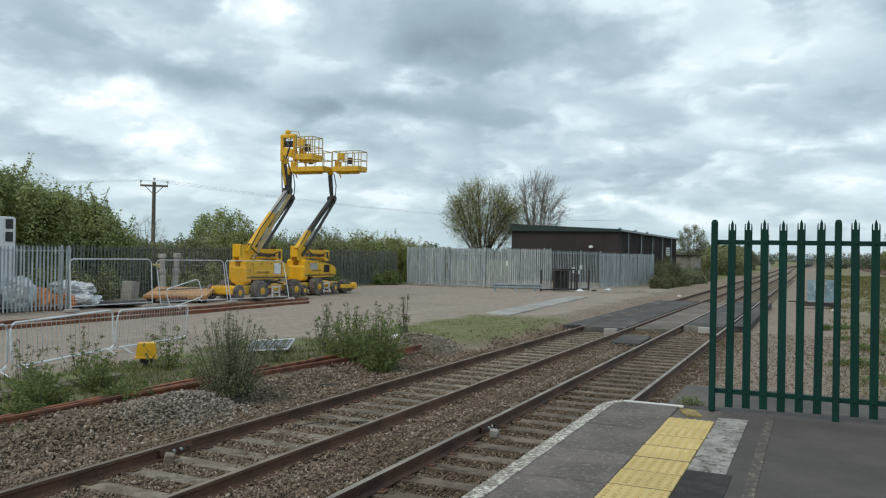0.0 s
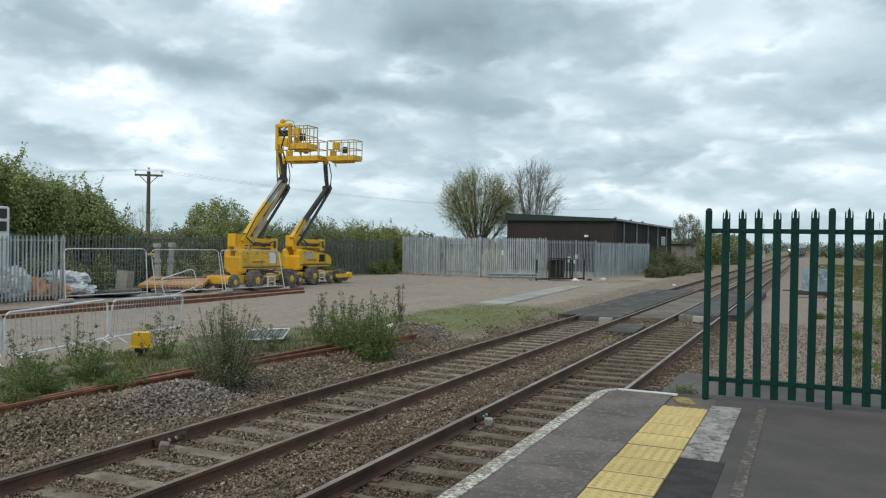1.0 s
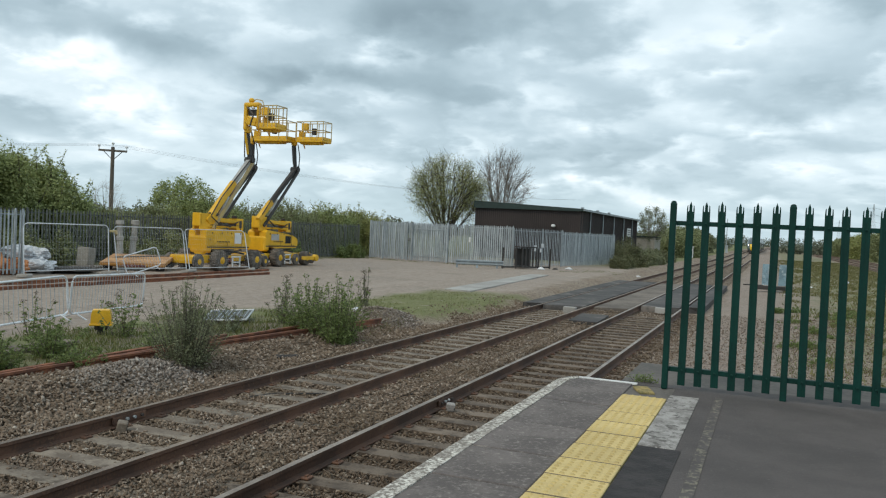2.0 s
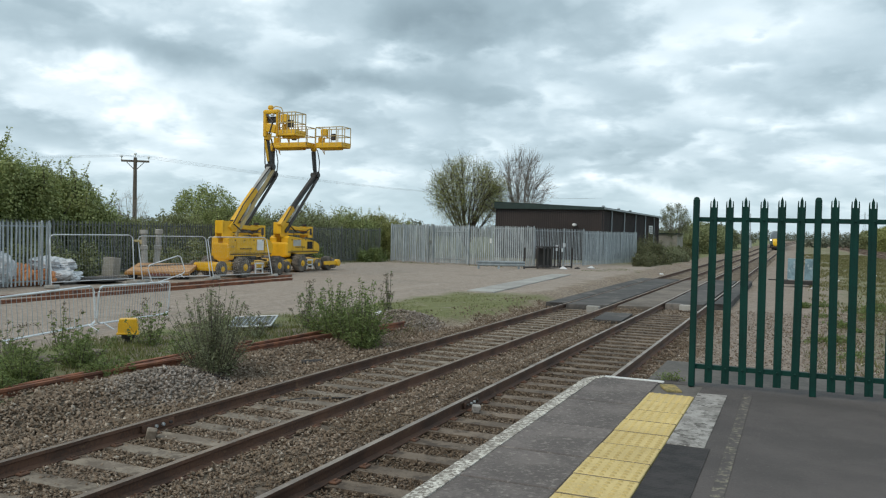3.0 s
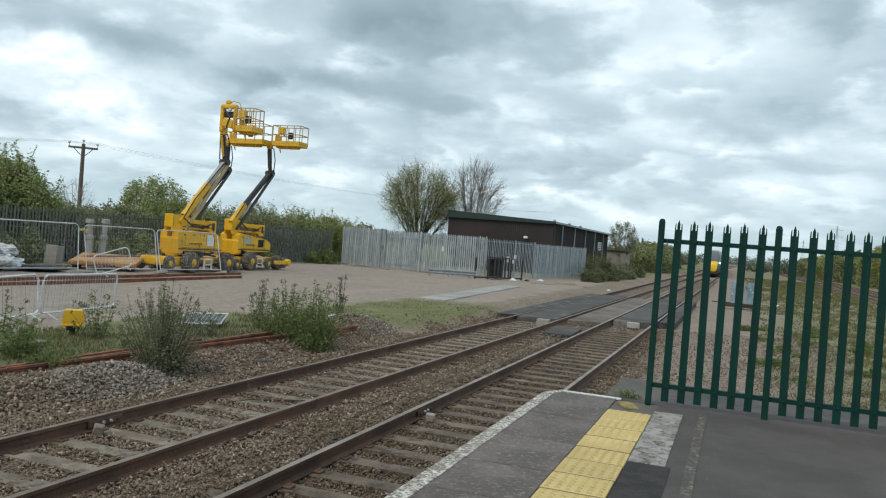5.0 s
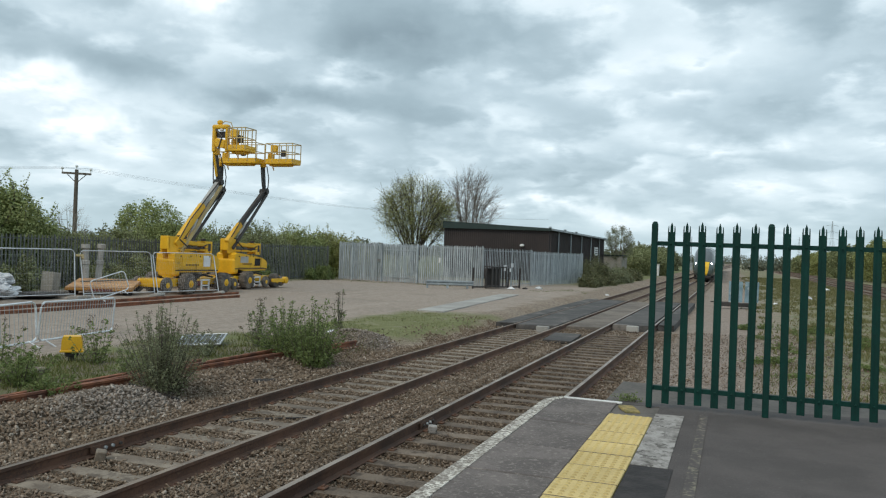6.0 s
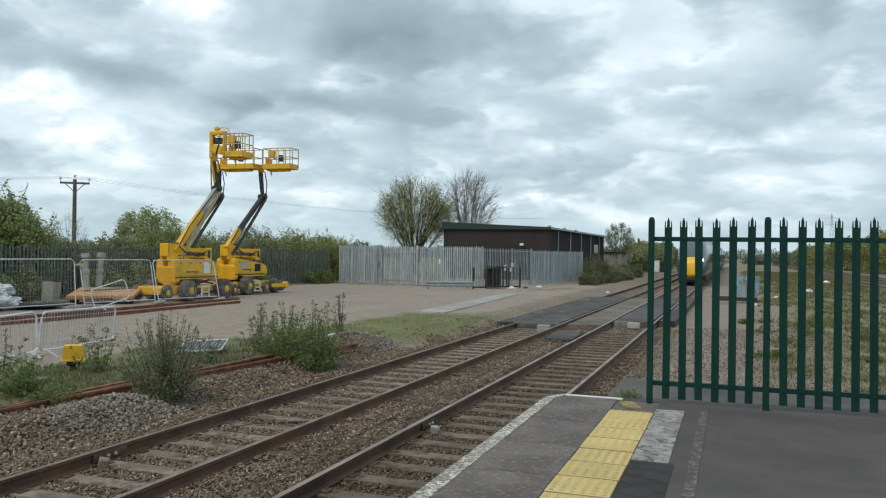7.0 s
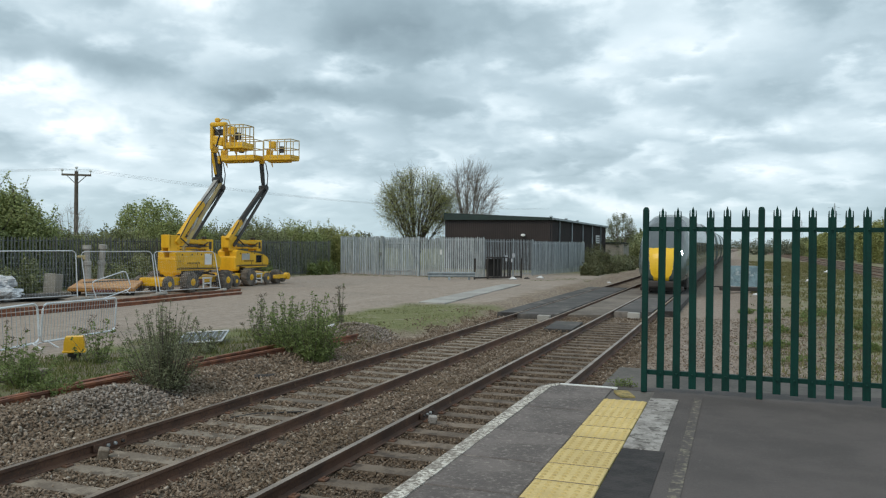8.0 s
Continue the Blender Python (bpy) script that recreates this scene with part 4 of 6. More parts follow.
def boom_lift(m, label, base, reach, jib_top, basket_x, basket_w, pale=False, console=False):
    """A road-rail boom lift along +y: the boom rises from (y, z) base to reach, then the jib to jib_top."""
    t = thing("boom_lift", m, label, "boom lift", "boom lifts in the yard")
    ch = part("chassis", Build().box((0, -0.2, 0.52), (1.2, 3.7, 0.28), ch=0.06), M["yellow"], t)
    part("slew_ring", Build().lathe((0, -0.45, 0.62), "z", [(0, 0.56), (0.16, 0.56), (0.17, 0.48), (0.40, 0.48)], 24), M["boom_dark"], ch)
    part("hose_bundle", Build().tube([(0.5, -1.5, 0.8), (0.62, -0.9, 0.74), (0.6, 0.0, 0.82), (0.5, 0.8, 0.72)], 0.05, 6).tube([(0.45, -1.2, 0.88), (0.64, -0.3, 0.86), (0.5, 0.6, 0.9)], 0.035, 6), M["iron"], ch)
    part("axle", Build().tube([(-0.95, -1.5, 0.46), (0.95, -1.5, 0.46)], 0.12, 10), M["iron"], ch)
    part("axle", Build().tube([(-0.95, 1.2, 0.44), (0.95, 1.2, 0.44)], 0.12, 10), M["iron"], ch)
    part("red_cylinder", Build().box((0.72, -0.95, 0.46), (0.12, 1.0, 0.2), ch=0.03), M["red_part"], ch)
    for x in (-0.95, 0.95):
        for y, r in ((-1.70, 0.47), (1.02, 0.47)) if pale else ((-1.36, 0.47), (1.36, 0.40)):
            wheel(t, x, y, r, r, 0.44)
        for y, r in ((-2.95, 0.36), (2.2, 0.29)) if pale else ((-2.55, 0.33), (0.28, 0.30), (2.4, 0.29)):
            wheel(t, x * (0.82 if abs(y) > 2 else 1.12), y, r + 0.06, r, 0.18, "tyre")
    for y0, y1 in ((-1.9, -3.0), (1.5, 2.3)):
        for x in (-0.6, 0.6):
            part("rail_arm", Build().box((x, (y0 + y1) / 2, 0.52), (0.22, abs(y1 - y0) + 0.3, 0.34), ch=0.07), M["yellow"], ch)
    part("rail_axle_beam", Build().box((0, -2.95, 0.5), (1.4, 0.34, 0.36), ch=0.08), M["yellow"], ch)
    part("rail_axle_beam", Build().box((0, 2.3, 0.44), (1.4, 0.34, 0.32), ch=0.08), M["yellow"], ch)
    if not pale:
        part("guide_arm", Build().box((1.22, 1.55, 0.42), (0.12, 1.75, 0.20), ch=0.05).lathe((1.08, 2.1, 0.42), "x", [(0, 0.10), (0.02, 0.19), (0.26, 0.19), (0.28, 0.10)], 14), M["yellow"], ch)
    st = part("step", Build().box((0.98, -0.42, 0.36), (0.05, 0.62, 0.06)).box((0.98, -0.42, 0.62), (0.05, 0.70, 0.07)).box((0.98, -0.70, 0.36), (0.05, 0.07, 0.5)).box((0.98, -0.14, 0.36), (0.05, 0.07, 0.5)), M["white_paint"], ch, "white side step")
    # upper body: hoods either side with a rounded nose, tower at the rear
    side = [(-1.75, 0.96), (0.72, 1.00), (0.86, 1.16), (0.90, 1.42), (0.80, 1.64), (0.55, 1.80), (0.05, 1.88), (-1.60, 1.90), (-1.75, 1.80)]
    if not pale:
        side = [(-1.70, 1.08), (-0.9, 0.94), (0.74, 0.98), (0.86, 1.10), (0.88, 1.36), (0.78, 1.52), (0.45, 1.66), (-0.20, 1.76), (-1.55, 1.92), (-1.70, 1.80)]
    turn = pose(0, -0.45, 0, 0, 0, -14 if pale else -8) @ pose(0, 0.45, 0)
    ub = Build()
    n = len(side)
    for x0, x1 in ((-0.66, -0.18), (0.18, 0.66)):
        v = [(x0, y, z) for y, z in side] + [(x1, y, z) for y, z in side]
        ub.add(v, [(i, (i + 1) % n, n + (i + 1) % n, n + i) for i in range(n)] + [tuple(range(n)), tuple(range(n, 2 * n))])
    ub.box((0, -0.45, 1.25), (0.5, 2.3, 0.5))
    u = part("upper_body", ub, M["yellow"], t, m=turn)
    part("shut_line", Build().box((0.664, -0.52, 1.45), (0.012, 0.014, 0.72)).box((0.664, 0.36, 1.42), (0.012, 0.014, 0.66)).box((0.664, -0.45, 1.12), (0.012, 2.2, 0.014)), M["iron"], u)
    part("counterweight", Build().box((0, -1.60, 1.18), (1.34, 0.42, 0.80), ch=0.09), M["yellow"], u)
    part("tower", Build().box((-0.24, -1.55, 2.24), (0.10, 0.60, 0.78), ch=0.03).box((0.24, -1.55, 2.24), (0.10, 0.60, 0.78), ch=0.03).box((0, -1.80, 2.34), (0.58, 0.16, 0.62), ch=0.04), M["yellow"], u)
    for x in (-0.25, 0.25):
        part("turret_beam", Build().box((x, -0.45, 2.34), (0.11, 1.9, 0.17), pose(0, 0, 0, -4, 0, 0), ch=0.03).box((x, -0.55, 2.02), (0.10, 1.7, 0.10), ch=0.02), M["yellow"], u)
    part("turret_block", Build().box((-0.27, 0.50, 2.14), (0.08, 0.44, 0.62), ch=0.03).box((0.27, 0.50, 2.14), (0.08, 0.44, 0.62), ch=0.03).box((0, 0.66, 2.16), (0.5, 0.10, 0.56), ch=0.02).box((0, 0.40, 2.42), (0.5, 0.30, 0.05)), M["yellow"], u)
    part("access_hole", Build().box((0.314, 0.52, 2.16), (0.012, 0.16, 0.36), ch=0.004), M["boom_dark"], u)
    part("turret_ram", Build().tube([(0.0, -1.0, 2.02), (0.0, 0.5, 2.10)], 0.09, 8), M["boom_dark"], u)
    for k, (y, z) in enumerate(((-1.2, 2.62), (-1.75, 2.35), (0.55, 2.52))):
        part("fitting", Build().box((0.2 - 0.2 * k, y, z), (0.18, 0.22, 0.14), ch=0.03), M["iron"], u)
    part("grab_rail", Build().tube([(0.6, -1.2, 1.9), (0.6, -1.2, 2.1), (0.6, 0.3, 2.1), (0.6, 0.3, 1.88)], 0.018, 6), M["iron"], u)
    part("side_hose", Build().tube([(0.4, -1.3, 2.5), (0.5, -0.9, 2.15), (0.42, -0.2, 2.05), (0.3, 0.4, 2.3)], 0.03, 6), M["iron"], u)
    part("hood_panel", Build().box((0.672, -0.75, 1.50), (0.02, 1.15, 0.44), ch=0.005), M["yellow"], u)
    if pale:
        part("notice", Build().box((0.674, 0.10, 1.50), (0.02, 0.40, 0.52)), M["white_paint"], u, "pale sheet")
    else:
        part("vent", Build().box((0.674, 0.05, 1.42), (0.02, 0.46, 0.40)), M["black_glass"], u, "black vent grille")
        part("vent", Build().box((0.674, -1.0, 1.55), (0.02, 0.62, 0.34)), M["boom_pale"], u, "grey louvre")
    part("dark_band", Build().box((0.668, -0.45, 1.06), (0.02, 2.5, 0.05)), M["iron"], u)
    for k in range(4):
        part("latch", Build().box((0.675, -1.4 + k * 0.55, 1.72), (0.02, 0.05, 0.07)), M["iron"], u)
    for k in range(9):
        part("lettering_bar", Build().box((0.684, -1.1 + k * 0.085, 1.32), (0.006, 0.05, 0.07)), M["iron"], u)
    # boom, cylinder and jib
    foot, head, tip = Vector((0, *base)), Vector((0, *reach)), Vector((0, *jib_top))

    def beam(p, q, w, h):
        d = (q - p).normalized()
        mt = Matrix((Vector((1, 0, 0)), d, Vector((1, 0, 0)).cross(d))).transposed()
        return Build().box((p + q) / 2, (w, (q - p).length, h), mt.to_4x4(), ch=0.025)

    bm = part("boom", beam(foot, foot.lerp(head, 0.62 if pale else 0.34), 0.26, 0.26), M["yellow"], t)
    part("inner_boom", beam(foot.lerp(head, 0.3), head, 0.21, 0.22), M["boom_pale"] if pale else M["boom_dark"], bm)
    off = Vector((0.20, 0.16, -0.14))
    part("lift_link", beam(foot + off + Vector((0, 0.1, -0.2)), head + off * 0.7, 0.09, 0.15), M["rail_cream"] if pale else M["boom_dark"], bm)
    part("lift_ram", Build().tube([foot + Vector((0.1, 0.6, -0.1)), foot.lerp(head, 0.42) + Vector((0.1, 0.12, -0.1))], 0.07, 10), M["boom_pale"], bm, "bright hydraulic ram")
    part("hose", Build().tube([foot + Vector((0.2, 0.1, 0.3)), foot.lerp(head, 0.3) + Vector((0.2, -0.15, 0.22)), foot.lerp(head, 0.65) + Vector((0.2, -0.1, 0.2)), head + Vector((0.2, 0, 0.2))], 0.03, 6), M["iron"], bm)
    part("knuckle", Build().lathe((-0.24, head.y, head.z), "x", [(0, 0.15), (0.48, 0.15)], 14).box(head, (0.30, 0.32, 0.32), ch=0.05), M["boom_dark"], bm)
    jb = part("jib", beam(head, tip, 0.15, 0.17), M["boom_dark"], t)
    part("jib_link", beam(head + Vector((0.05, -0.24, 0.25)), tip + Vector((0.05, -0.22, -0.2)), 0.08, 0.10), M["yellow"] if pale else M["boom_dark"], jb)
    part("jib_hose", Build().tube([head + Vector((0.16, 0.1, 0)), head.lerp(tip, 0.5) + Vector((0.2, 0.22, 0)), tip + Vector((0.16, 0.15, -0.1))], 0.028, 6), M["iron"], jb)
    part("jib_head", Build().box(tip + Vector((0, 0.02, 0.0)), (0.26, 0.32, 0.36), ch=0.05), M["yellow"], jb)
    basket(t, basket_w, 0.95, 0, tip + Vector((basket_x, 0.05, 0.02)))
    if console:
        head_frame = Build()
        for x, w in ((-0.02, 0.20), (0.72, 0.14)):
            head_frame.box(tip + Vector((x, -0.10, 0.62)), (w, 0.26, 1.30), ch=0.04)
        head_frame.box(tip + Vector((0.34, -0.10, 1.22)), (0.95, 0.30, 0.20), ch=0.06).box(tip + Vector((0.26, -0.10, 1.44)), (0.26, 0.24, 0.22), ch=0.06)
        mh = part("mast_head", head_frame, M["yellow"], jb)
        part("mast_core", Build().box(tip + Vector((0.34, -0.02, 0.84)), (0.58, 0.16, 0.30), ch=0.04).tube([tip + Vector((0.1, -0.2, 1.1)), tip + Vector((0.5, -0.24, 0.7)), tip + Vector((0.3, -0.24, 0.1))], 0.045, 7), M["boom_dark"], mh, "dark slew motor and hoses")
        part("mast_lamp", Build().lathe(tip + Vector((0.42, -0.16, 1.0)), "z", [(0, 0.07), (0.05, 0.10), (0.13, 0.07)], 10), M["white_paint"], mh, "white work lamp")
        part("top_rail", Build().tube([tip + Vector((0.3, -0.1, 1.34)), tip + Vector((0.55, -0.1, 1.50)), tip + Vector((0.9, -0.1, 1.42)), tip + Vector((1.0, -0.1, 1.2))], 0.024, 7), M["rail_cream"], mh)
        part("mast_hose", Build().tube([tip + Vector((-0.1, 0, -1.4)), tip + Vector((-0.16, 0, 0)), tip + Vector((-0.14, 0, 0.9)), tip + Vector((0.1, 0.05, 1.3))], 0.03, 6), M["iron"], mh)
        part("panel", Build().box(tip + Vector((0.36, -0.14, 0.40)), (0.66, 0.20, 0.44), pose(0, 0, 0, 0, 12, 0), ch=0.06), M["yellow"], mh)
    return t


boom_lift(pose(-24.6, 32.6, 0.0), "yellow road-rail boom lift with raised platform parked behind mesh fencing", (-1.5, 2.25), (1.70, 5.45), (1.40, 6.95), 0.95, 1.02, True, True)
boom_lift(pose(-25.4, 38.25, 0.0), "yellow road-rail boom lift with black vent and raised platform", (-1.9, 2.45), (1.52, 5.42), (1.3, 6.95), 0.36, 1.78)
boom_lift(pose(-27.9, 37.2, 0.0), "yellow boom lift standing close behind another lift", (-1.5, 2.25), (2.0, 5.44), (1.87, 6.95), 0.15, 2.45)


# ---------------------------------------------------------------- trolley, mesh fencing, barriers
def trolley():
    t = thing("rail_trolley", pose(-25.9, 28.2, -0.01, 0, 7, -60), "flat orange rail trolley with a worn timber deck", "trolley")
    part("frame", Build().box((0, 0, 0.385), (2.3, 2.7, 0.11), ch=0.02).box((-0.6, 0, 0.28), (0.12, 2.5, 0.14), ch=0.02).box((0.6, 0, 0.28), (0.12, 2.5, 0.14), ch=0.02), M["orange"], t)
    for k in range(8):
        part("deck_plank", Build().box((-1.0 + k * 0.285, 0, 0.462), (0.265, 2.66, 0.04), ch=0.008), M["deck_timber"], t, "worn orange-brown deck board")
    part("red_panel", Build().box((1.16, 0.1, 0.37), (0.02, 0.9, 0.10)), M["red_part"], t)
    part("timber_baulk", Build().box((-0.5, 0.0, 0.50), (0.16, 2.2, 0.05), pose(0, 0, 0, 0, 0, 22), ch=0.01), M["timber"], t)
    for x in (-0.75, 0.75):
        for y in (-1.1, 1.1):
            wheel(t, x, y, 0.22, 0.2, 0.12, "iron", "iron")


trolley()


def mesh_panel(foot0, foot1, h, lean, label, clamp=False):
    a, c = Vector((*foot0, 0)), Vector((*foot1, 0))
    l = (c - a).length
    yaw = math.degrees(math.atan2(c.y - a.y, c.x - a.x))
    t = thing("mesh_fence_panel", Matrix.Translation((a.x, a.y, 0.12)) @ pose(0, 0, 0, -lean, 0, yaw), label, "fence panel", "temporary mesh fence")
    r = 0.021
    if clamp:
        part("clamp", Build().box((-0.04, -0.03, h - 0.20), (0.34, 0.07, 0.08), ch=0.02).box((0.06, -0.05, h - 0.26), (0.10, 0.10, 0.16), ch=0.02), M["rail_cream"], t, "pale panel clamp")
    part("frame", Build().tube([(0, 0, 0), (0, 0, h - 0.12), (0.08, 0, h - 0.03), (0.16, 0, h), (l - 0.16, 0, h), (l - 0.08, 0, h - 0.03), (l, 0, h - 0.12), (l, 0, 0)], r, 8), M["zinc_tube"], t)
    part("bottom_bar", Build().tube([(0, 0, 0.10), (l, 0, 0.10)], r * 0.8, 8), M["zinc_tube"], t)
    b = Build()
    for k in range(1, int(l / 0.12)):
        b.tube([(k * 0.12, 0, 0.10), (k * 0.12, 0, h - 0.02)], 0.0016, 3, False)
    for k in range(1, 8):
        b.tube([(0, 0, k * h / 8), (l, 0, k * h / 8)], 0.0016, 3, False)
    part("wire_mesh", b, M["zinc_tube"], t)
    for x in (0.02, l - 0.02):
        part("foot", Build().box((x, 0, -0.05), (0.24, 0.62, 0.13), ch=0.03), M["concrete"], t)
    return t


HERAS = "temporary wire mesh fence panel with bright tube frame on concrete feet"
mesh_panel((-24.35, 20.95), (-24.05, 24.6), 1.82, 4, HERAS)
mesh_panel((-23.9, 24.9), (-23.2, 28.15), 1.82, 12, "leaning temporary wire mesh fence panel with bright tube frame", True)
mesh_panel((-23.15, 28.3), (-22.54, 31.75), 1.82, 14, "leaning temporary wire mesh fence panel with bright tube frame")


def barrier(foot0, foot1, h, lean, label, roll=0.0, sunk=0.0):
    a, c = Vector((*foot0, 0)), Vector((*foot1, 0))
    l = (c - a).length
    yaw = math.degrees(math.atan2(c.y - a.y, c.x - a.x))
    t = thing("crowd_barrier", Matrix.Translation((a.x, a.y, sunk)) @ pose(0, 0, 0, lean, roll, yaw), label, "barrier", "crowd barriers")
    r, z0 = 0.024, 0.13
    part("frame", Build().tube([(0.12, 0, z0), (0.03, 0, z0 + 0.05), (0, 0, z0 + 0.14), (0, 0, h - 0.12), (0.04, 0, h - 0.04), (0.12, 0, h), (l - 0.12, 0, h), (l - 0.04, 0, h - 0.04), (l, 0, h - 0.12), (l, 0, z0 + 0.14), (l - 0.03, 0, z0 + 0.05), (l - 0.12, 0, z0), (0.12, 0, z0)], r, 8), M["zinc_tube"], t)
    n = int(l / 0.125)
    for k in range(1, n):
        part("bar", Build().tube([(k * l / n, 0, z0), (k * l / n, 0, h)], 0.006, 5, False), M["galv"], t)
    for x in (0.25, l - 0.25):
        part("foot", Build().tube([(x - 0.05, -0.32, 0.015), (x, -0.05, 0.12), (x, 0, z0 + 0.02), (x, 0.05, 0.12), (x + 0.05, 0.32, 0.015)], 0.018, 7), M["zinc_tube"], t)


BAR = "galvanised steel crowd barrier standing on the yard edge"
barrier((-12.9, 7.6), (-13.75, 10.45), 0.98, 0, BAR, 0, -0.07)
barrier((-13.85, 10.65), (-14.2, 13.45), 0.98, -3, BAR, -1.6, -0.07)
barrier((-14.35, 13.6), (-15.3, 16.9), 0.98, 3, BAR, 1.6, -0.02)
barrier((-22.1, 23.6), (-21.7, 25.0), 0.85, -6, "short steel barrier section tipped askew by the siding", -16)


def cover_plate():
    t = thing("mesh_cover", pose(-11.8, 15.95, 0.10, 4, -3, 28), "grey mesh panel with bright frame lying in the grass", "metal panel")
    part("plate", Build().box((0, 0, 0), (0.95, 1.25, 0.03), ch=0.006), M["dull_fence"], t)
    part("frame", Build().tube([(-0.5, -0.65, 0.02), (0.5, -0.65, 0.02), (0.5, 0.65, 0.02), (-0.5, 0.65, 0.02), (-0.5, -0.65, 0.02)], 0.025, 7), M["zinc_tube"], t)
    b = Build()
    for k in range(9):
        b.box((-0.4 + k * 0.1, 0, 0.022), (0.012, 1.2, 0.012))
    part("ribs", b, M["galv"], t)


cover_plate()


def yellow_box():
    t = thing("ground_signal_box", pose(-12.3, 12.5, float(height(-12.3, 12.5)), 0, 0, 40), "yellow track-side box on a dark post in the weeds", "equipment box")
    o = [(-0.19, 0.22), (0.19, 0.22), (0.185, 0.40), (0.16, 0.50), (-0.16, 0.50), (-0.185, 0.40)]
    part("cover", Build().prism(o, -0.15, 0.15), M["yellow"], t)
    part("lip", Build().box((0, 0, 0.21), (0.43, 0.34, 0.04), ch=0.01), M["yellow"], t)
    part("post", Build().tube([(0, 0, -0.05), (0, 0, 0.2)], 0.07, 10).box((0, 0, 0.15), (0.24, 0.2, 0.1), ch=0.02), M["iron"], t)


yellow_box()


# ---------------------------------------------------------------- building and compound
def building():
    t = thing("building", Matrix(), "low dark brown clad industrial building with flat roof", "building")
    x0, x1, y0, y1, zl, zr = -26.1, -16.0, 72.3, 105.7, 5.17, 4.72
    w = 0.25
    for nm, c, s in (("wall", ((x0 + x1) / 2, y0 + w / 2, 2.3), (x1 - x0, w, 4.62)), ("wall", ((x0 + x1) / 2, y1 - w / 2, 2.3), (x1 - x0, w, 4.62)), ("wall", (x0 + w / 2, (y0 + y1) / 2, 2.3), (w, y1 - y0 - 0.5, 4.62)), ("wall", (x1 - w / 2, (y0 + y1) / 2, 2.3), (w, y1 - y0 - 0.5, 4.62))):
        part(nm, Build().box(c, s), M["cladding"], t)
    b = Build()
    for k in range(52):
        b.box((x0 + 0.1 + k * 0.2, y0 - 0.012, 2.3), (0.07, 0.025, 4.5))
    for k in range(110):
        b.box((x1 + 0.012, y0 + 0.2 + k * 0.3, 2.3), (0.025, 0.09, 4.5))
    tagged(part("cladding_ribs", b, M["cladding"], t), kind="stuff")
    o = 0.3
    part("roof", Build().add([(x0 - 0.06, y0 - o, zl + 0.1), (x1 + o, y0 - o, zr + 0.1), (x1 + o, y1 + o, zr + 0.1), (x0 - 0.06, y1 + o, zl + 0.1), (x0 - 0.06, y0 - o, 4.6), (x1 + o, y0 - o, 4.6), (x1 + o, y1 + o, 4.6), (x0 - 0.06, y1 + o, 4.6)], [(0, 1, 2, 3), (0, 3, 7, 4), (2, 6, 7, 3), (4, 7, 6, 5), (0, 4, 5, 1), (1, 5, 6, 2)]), M["fascia"], t)
    part("gutter", Build().box((x1 + o + 0.06, (y0 + y1) / 2, zr - 0.02), (0.12, y1 - y0 + 0.5, 0.12)), M["galv"], t, "pale gutter")
    for k in range(5):
        part("downpipe", Build().tube([(x1 + 0.10, y0 + 4 + k * 6.2, 0), (x1 + 0.10, y0 + 4 + k * 6.2, 4.6)], 0.06, 8), M["galv"], t)
    for y in (y0 + 12, y0 + 20, y0 + 27):
        part("vent", Build().tube([(-18.5, y, 4.7), (-18.5, y, 5.3)], 0.14, 8).lathe((-18.5, y, 5.3), "z", [(0, 0.24), (0.12, 0.1)], 10), M["galv"], t)
    part("flood_lamp", Build().lathe((-18.4, y0 - 0.25, 3.2), "z", [(-0.13, 0.06), (-0.06, 0.21), (0.08, 0.19), (0.13, 0.08)], 14), M["white_paint"], t, "white round wall lamp")
    part("sign", Build().box((x1 + 0.06, 99.0, 3.05), (0.04, 2.6, 1.0)), M["white_paint"], t, "white sign")
    for k in (-0.25, 0.0, 0.25):
        part("sign_bar", Build().box((x1 + 0.085, 99.0, 3.05 + k), (0.02, 1.9, 0.09)), M["iron"], t)


building()


def hut():
    t = thing("hut", pose(-15.5, 112.0, 0), "small grey flat-roofed hut beyond the yard", "hut")
    part("wall", Build().box((0, 0, 1.3), (2.7, 6.0, 2.6)), M["grey_render"], t)
    part("roof", Build().box((0, 0, 2.68), (3.0, 6.4, 0.16), ch=0.03), M["fascia"], t)


hut()


def rack():
    t = thing("post_rack", pose(-16.3, 51.0, 0, 0, 0, 60), "black steel post frame with a cage", "rack")
    for x in (0, 1.2, 3.3, 4.4):
        part("post", Build().box((x, 0, 0.7), (0.10, 0.10, 1.4), ch=0.015), M["iron"], t)
    part("bottom_rail", Build().box((2.2, 0.06, 0.10), (4.4, 0.06, 0.10)), M["iron"], t)
    part("cage", Build().box((2.4, 0.62, 0.75), (1.5, 0.04, 1.2), ch=0.01).box((2.4, 0.3, 1.45), (1.5, 0.7, 0.08), ch=0.01).box((2.4, 0.3, 0.1), (1.5, 0.7, 0.08), ch=0.01), M["iron"], t)
    for k in range(5):
        part("cage_bar", Build().box((1.75 + k * 0.33, -0.03, 0.78), (0.10, 0.06, 1.35)), M["boom_dark"], t)


rack()


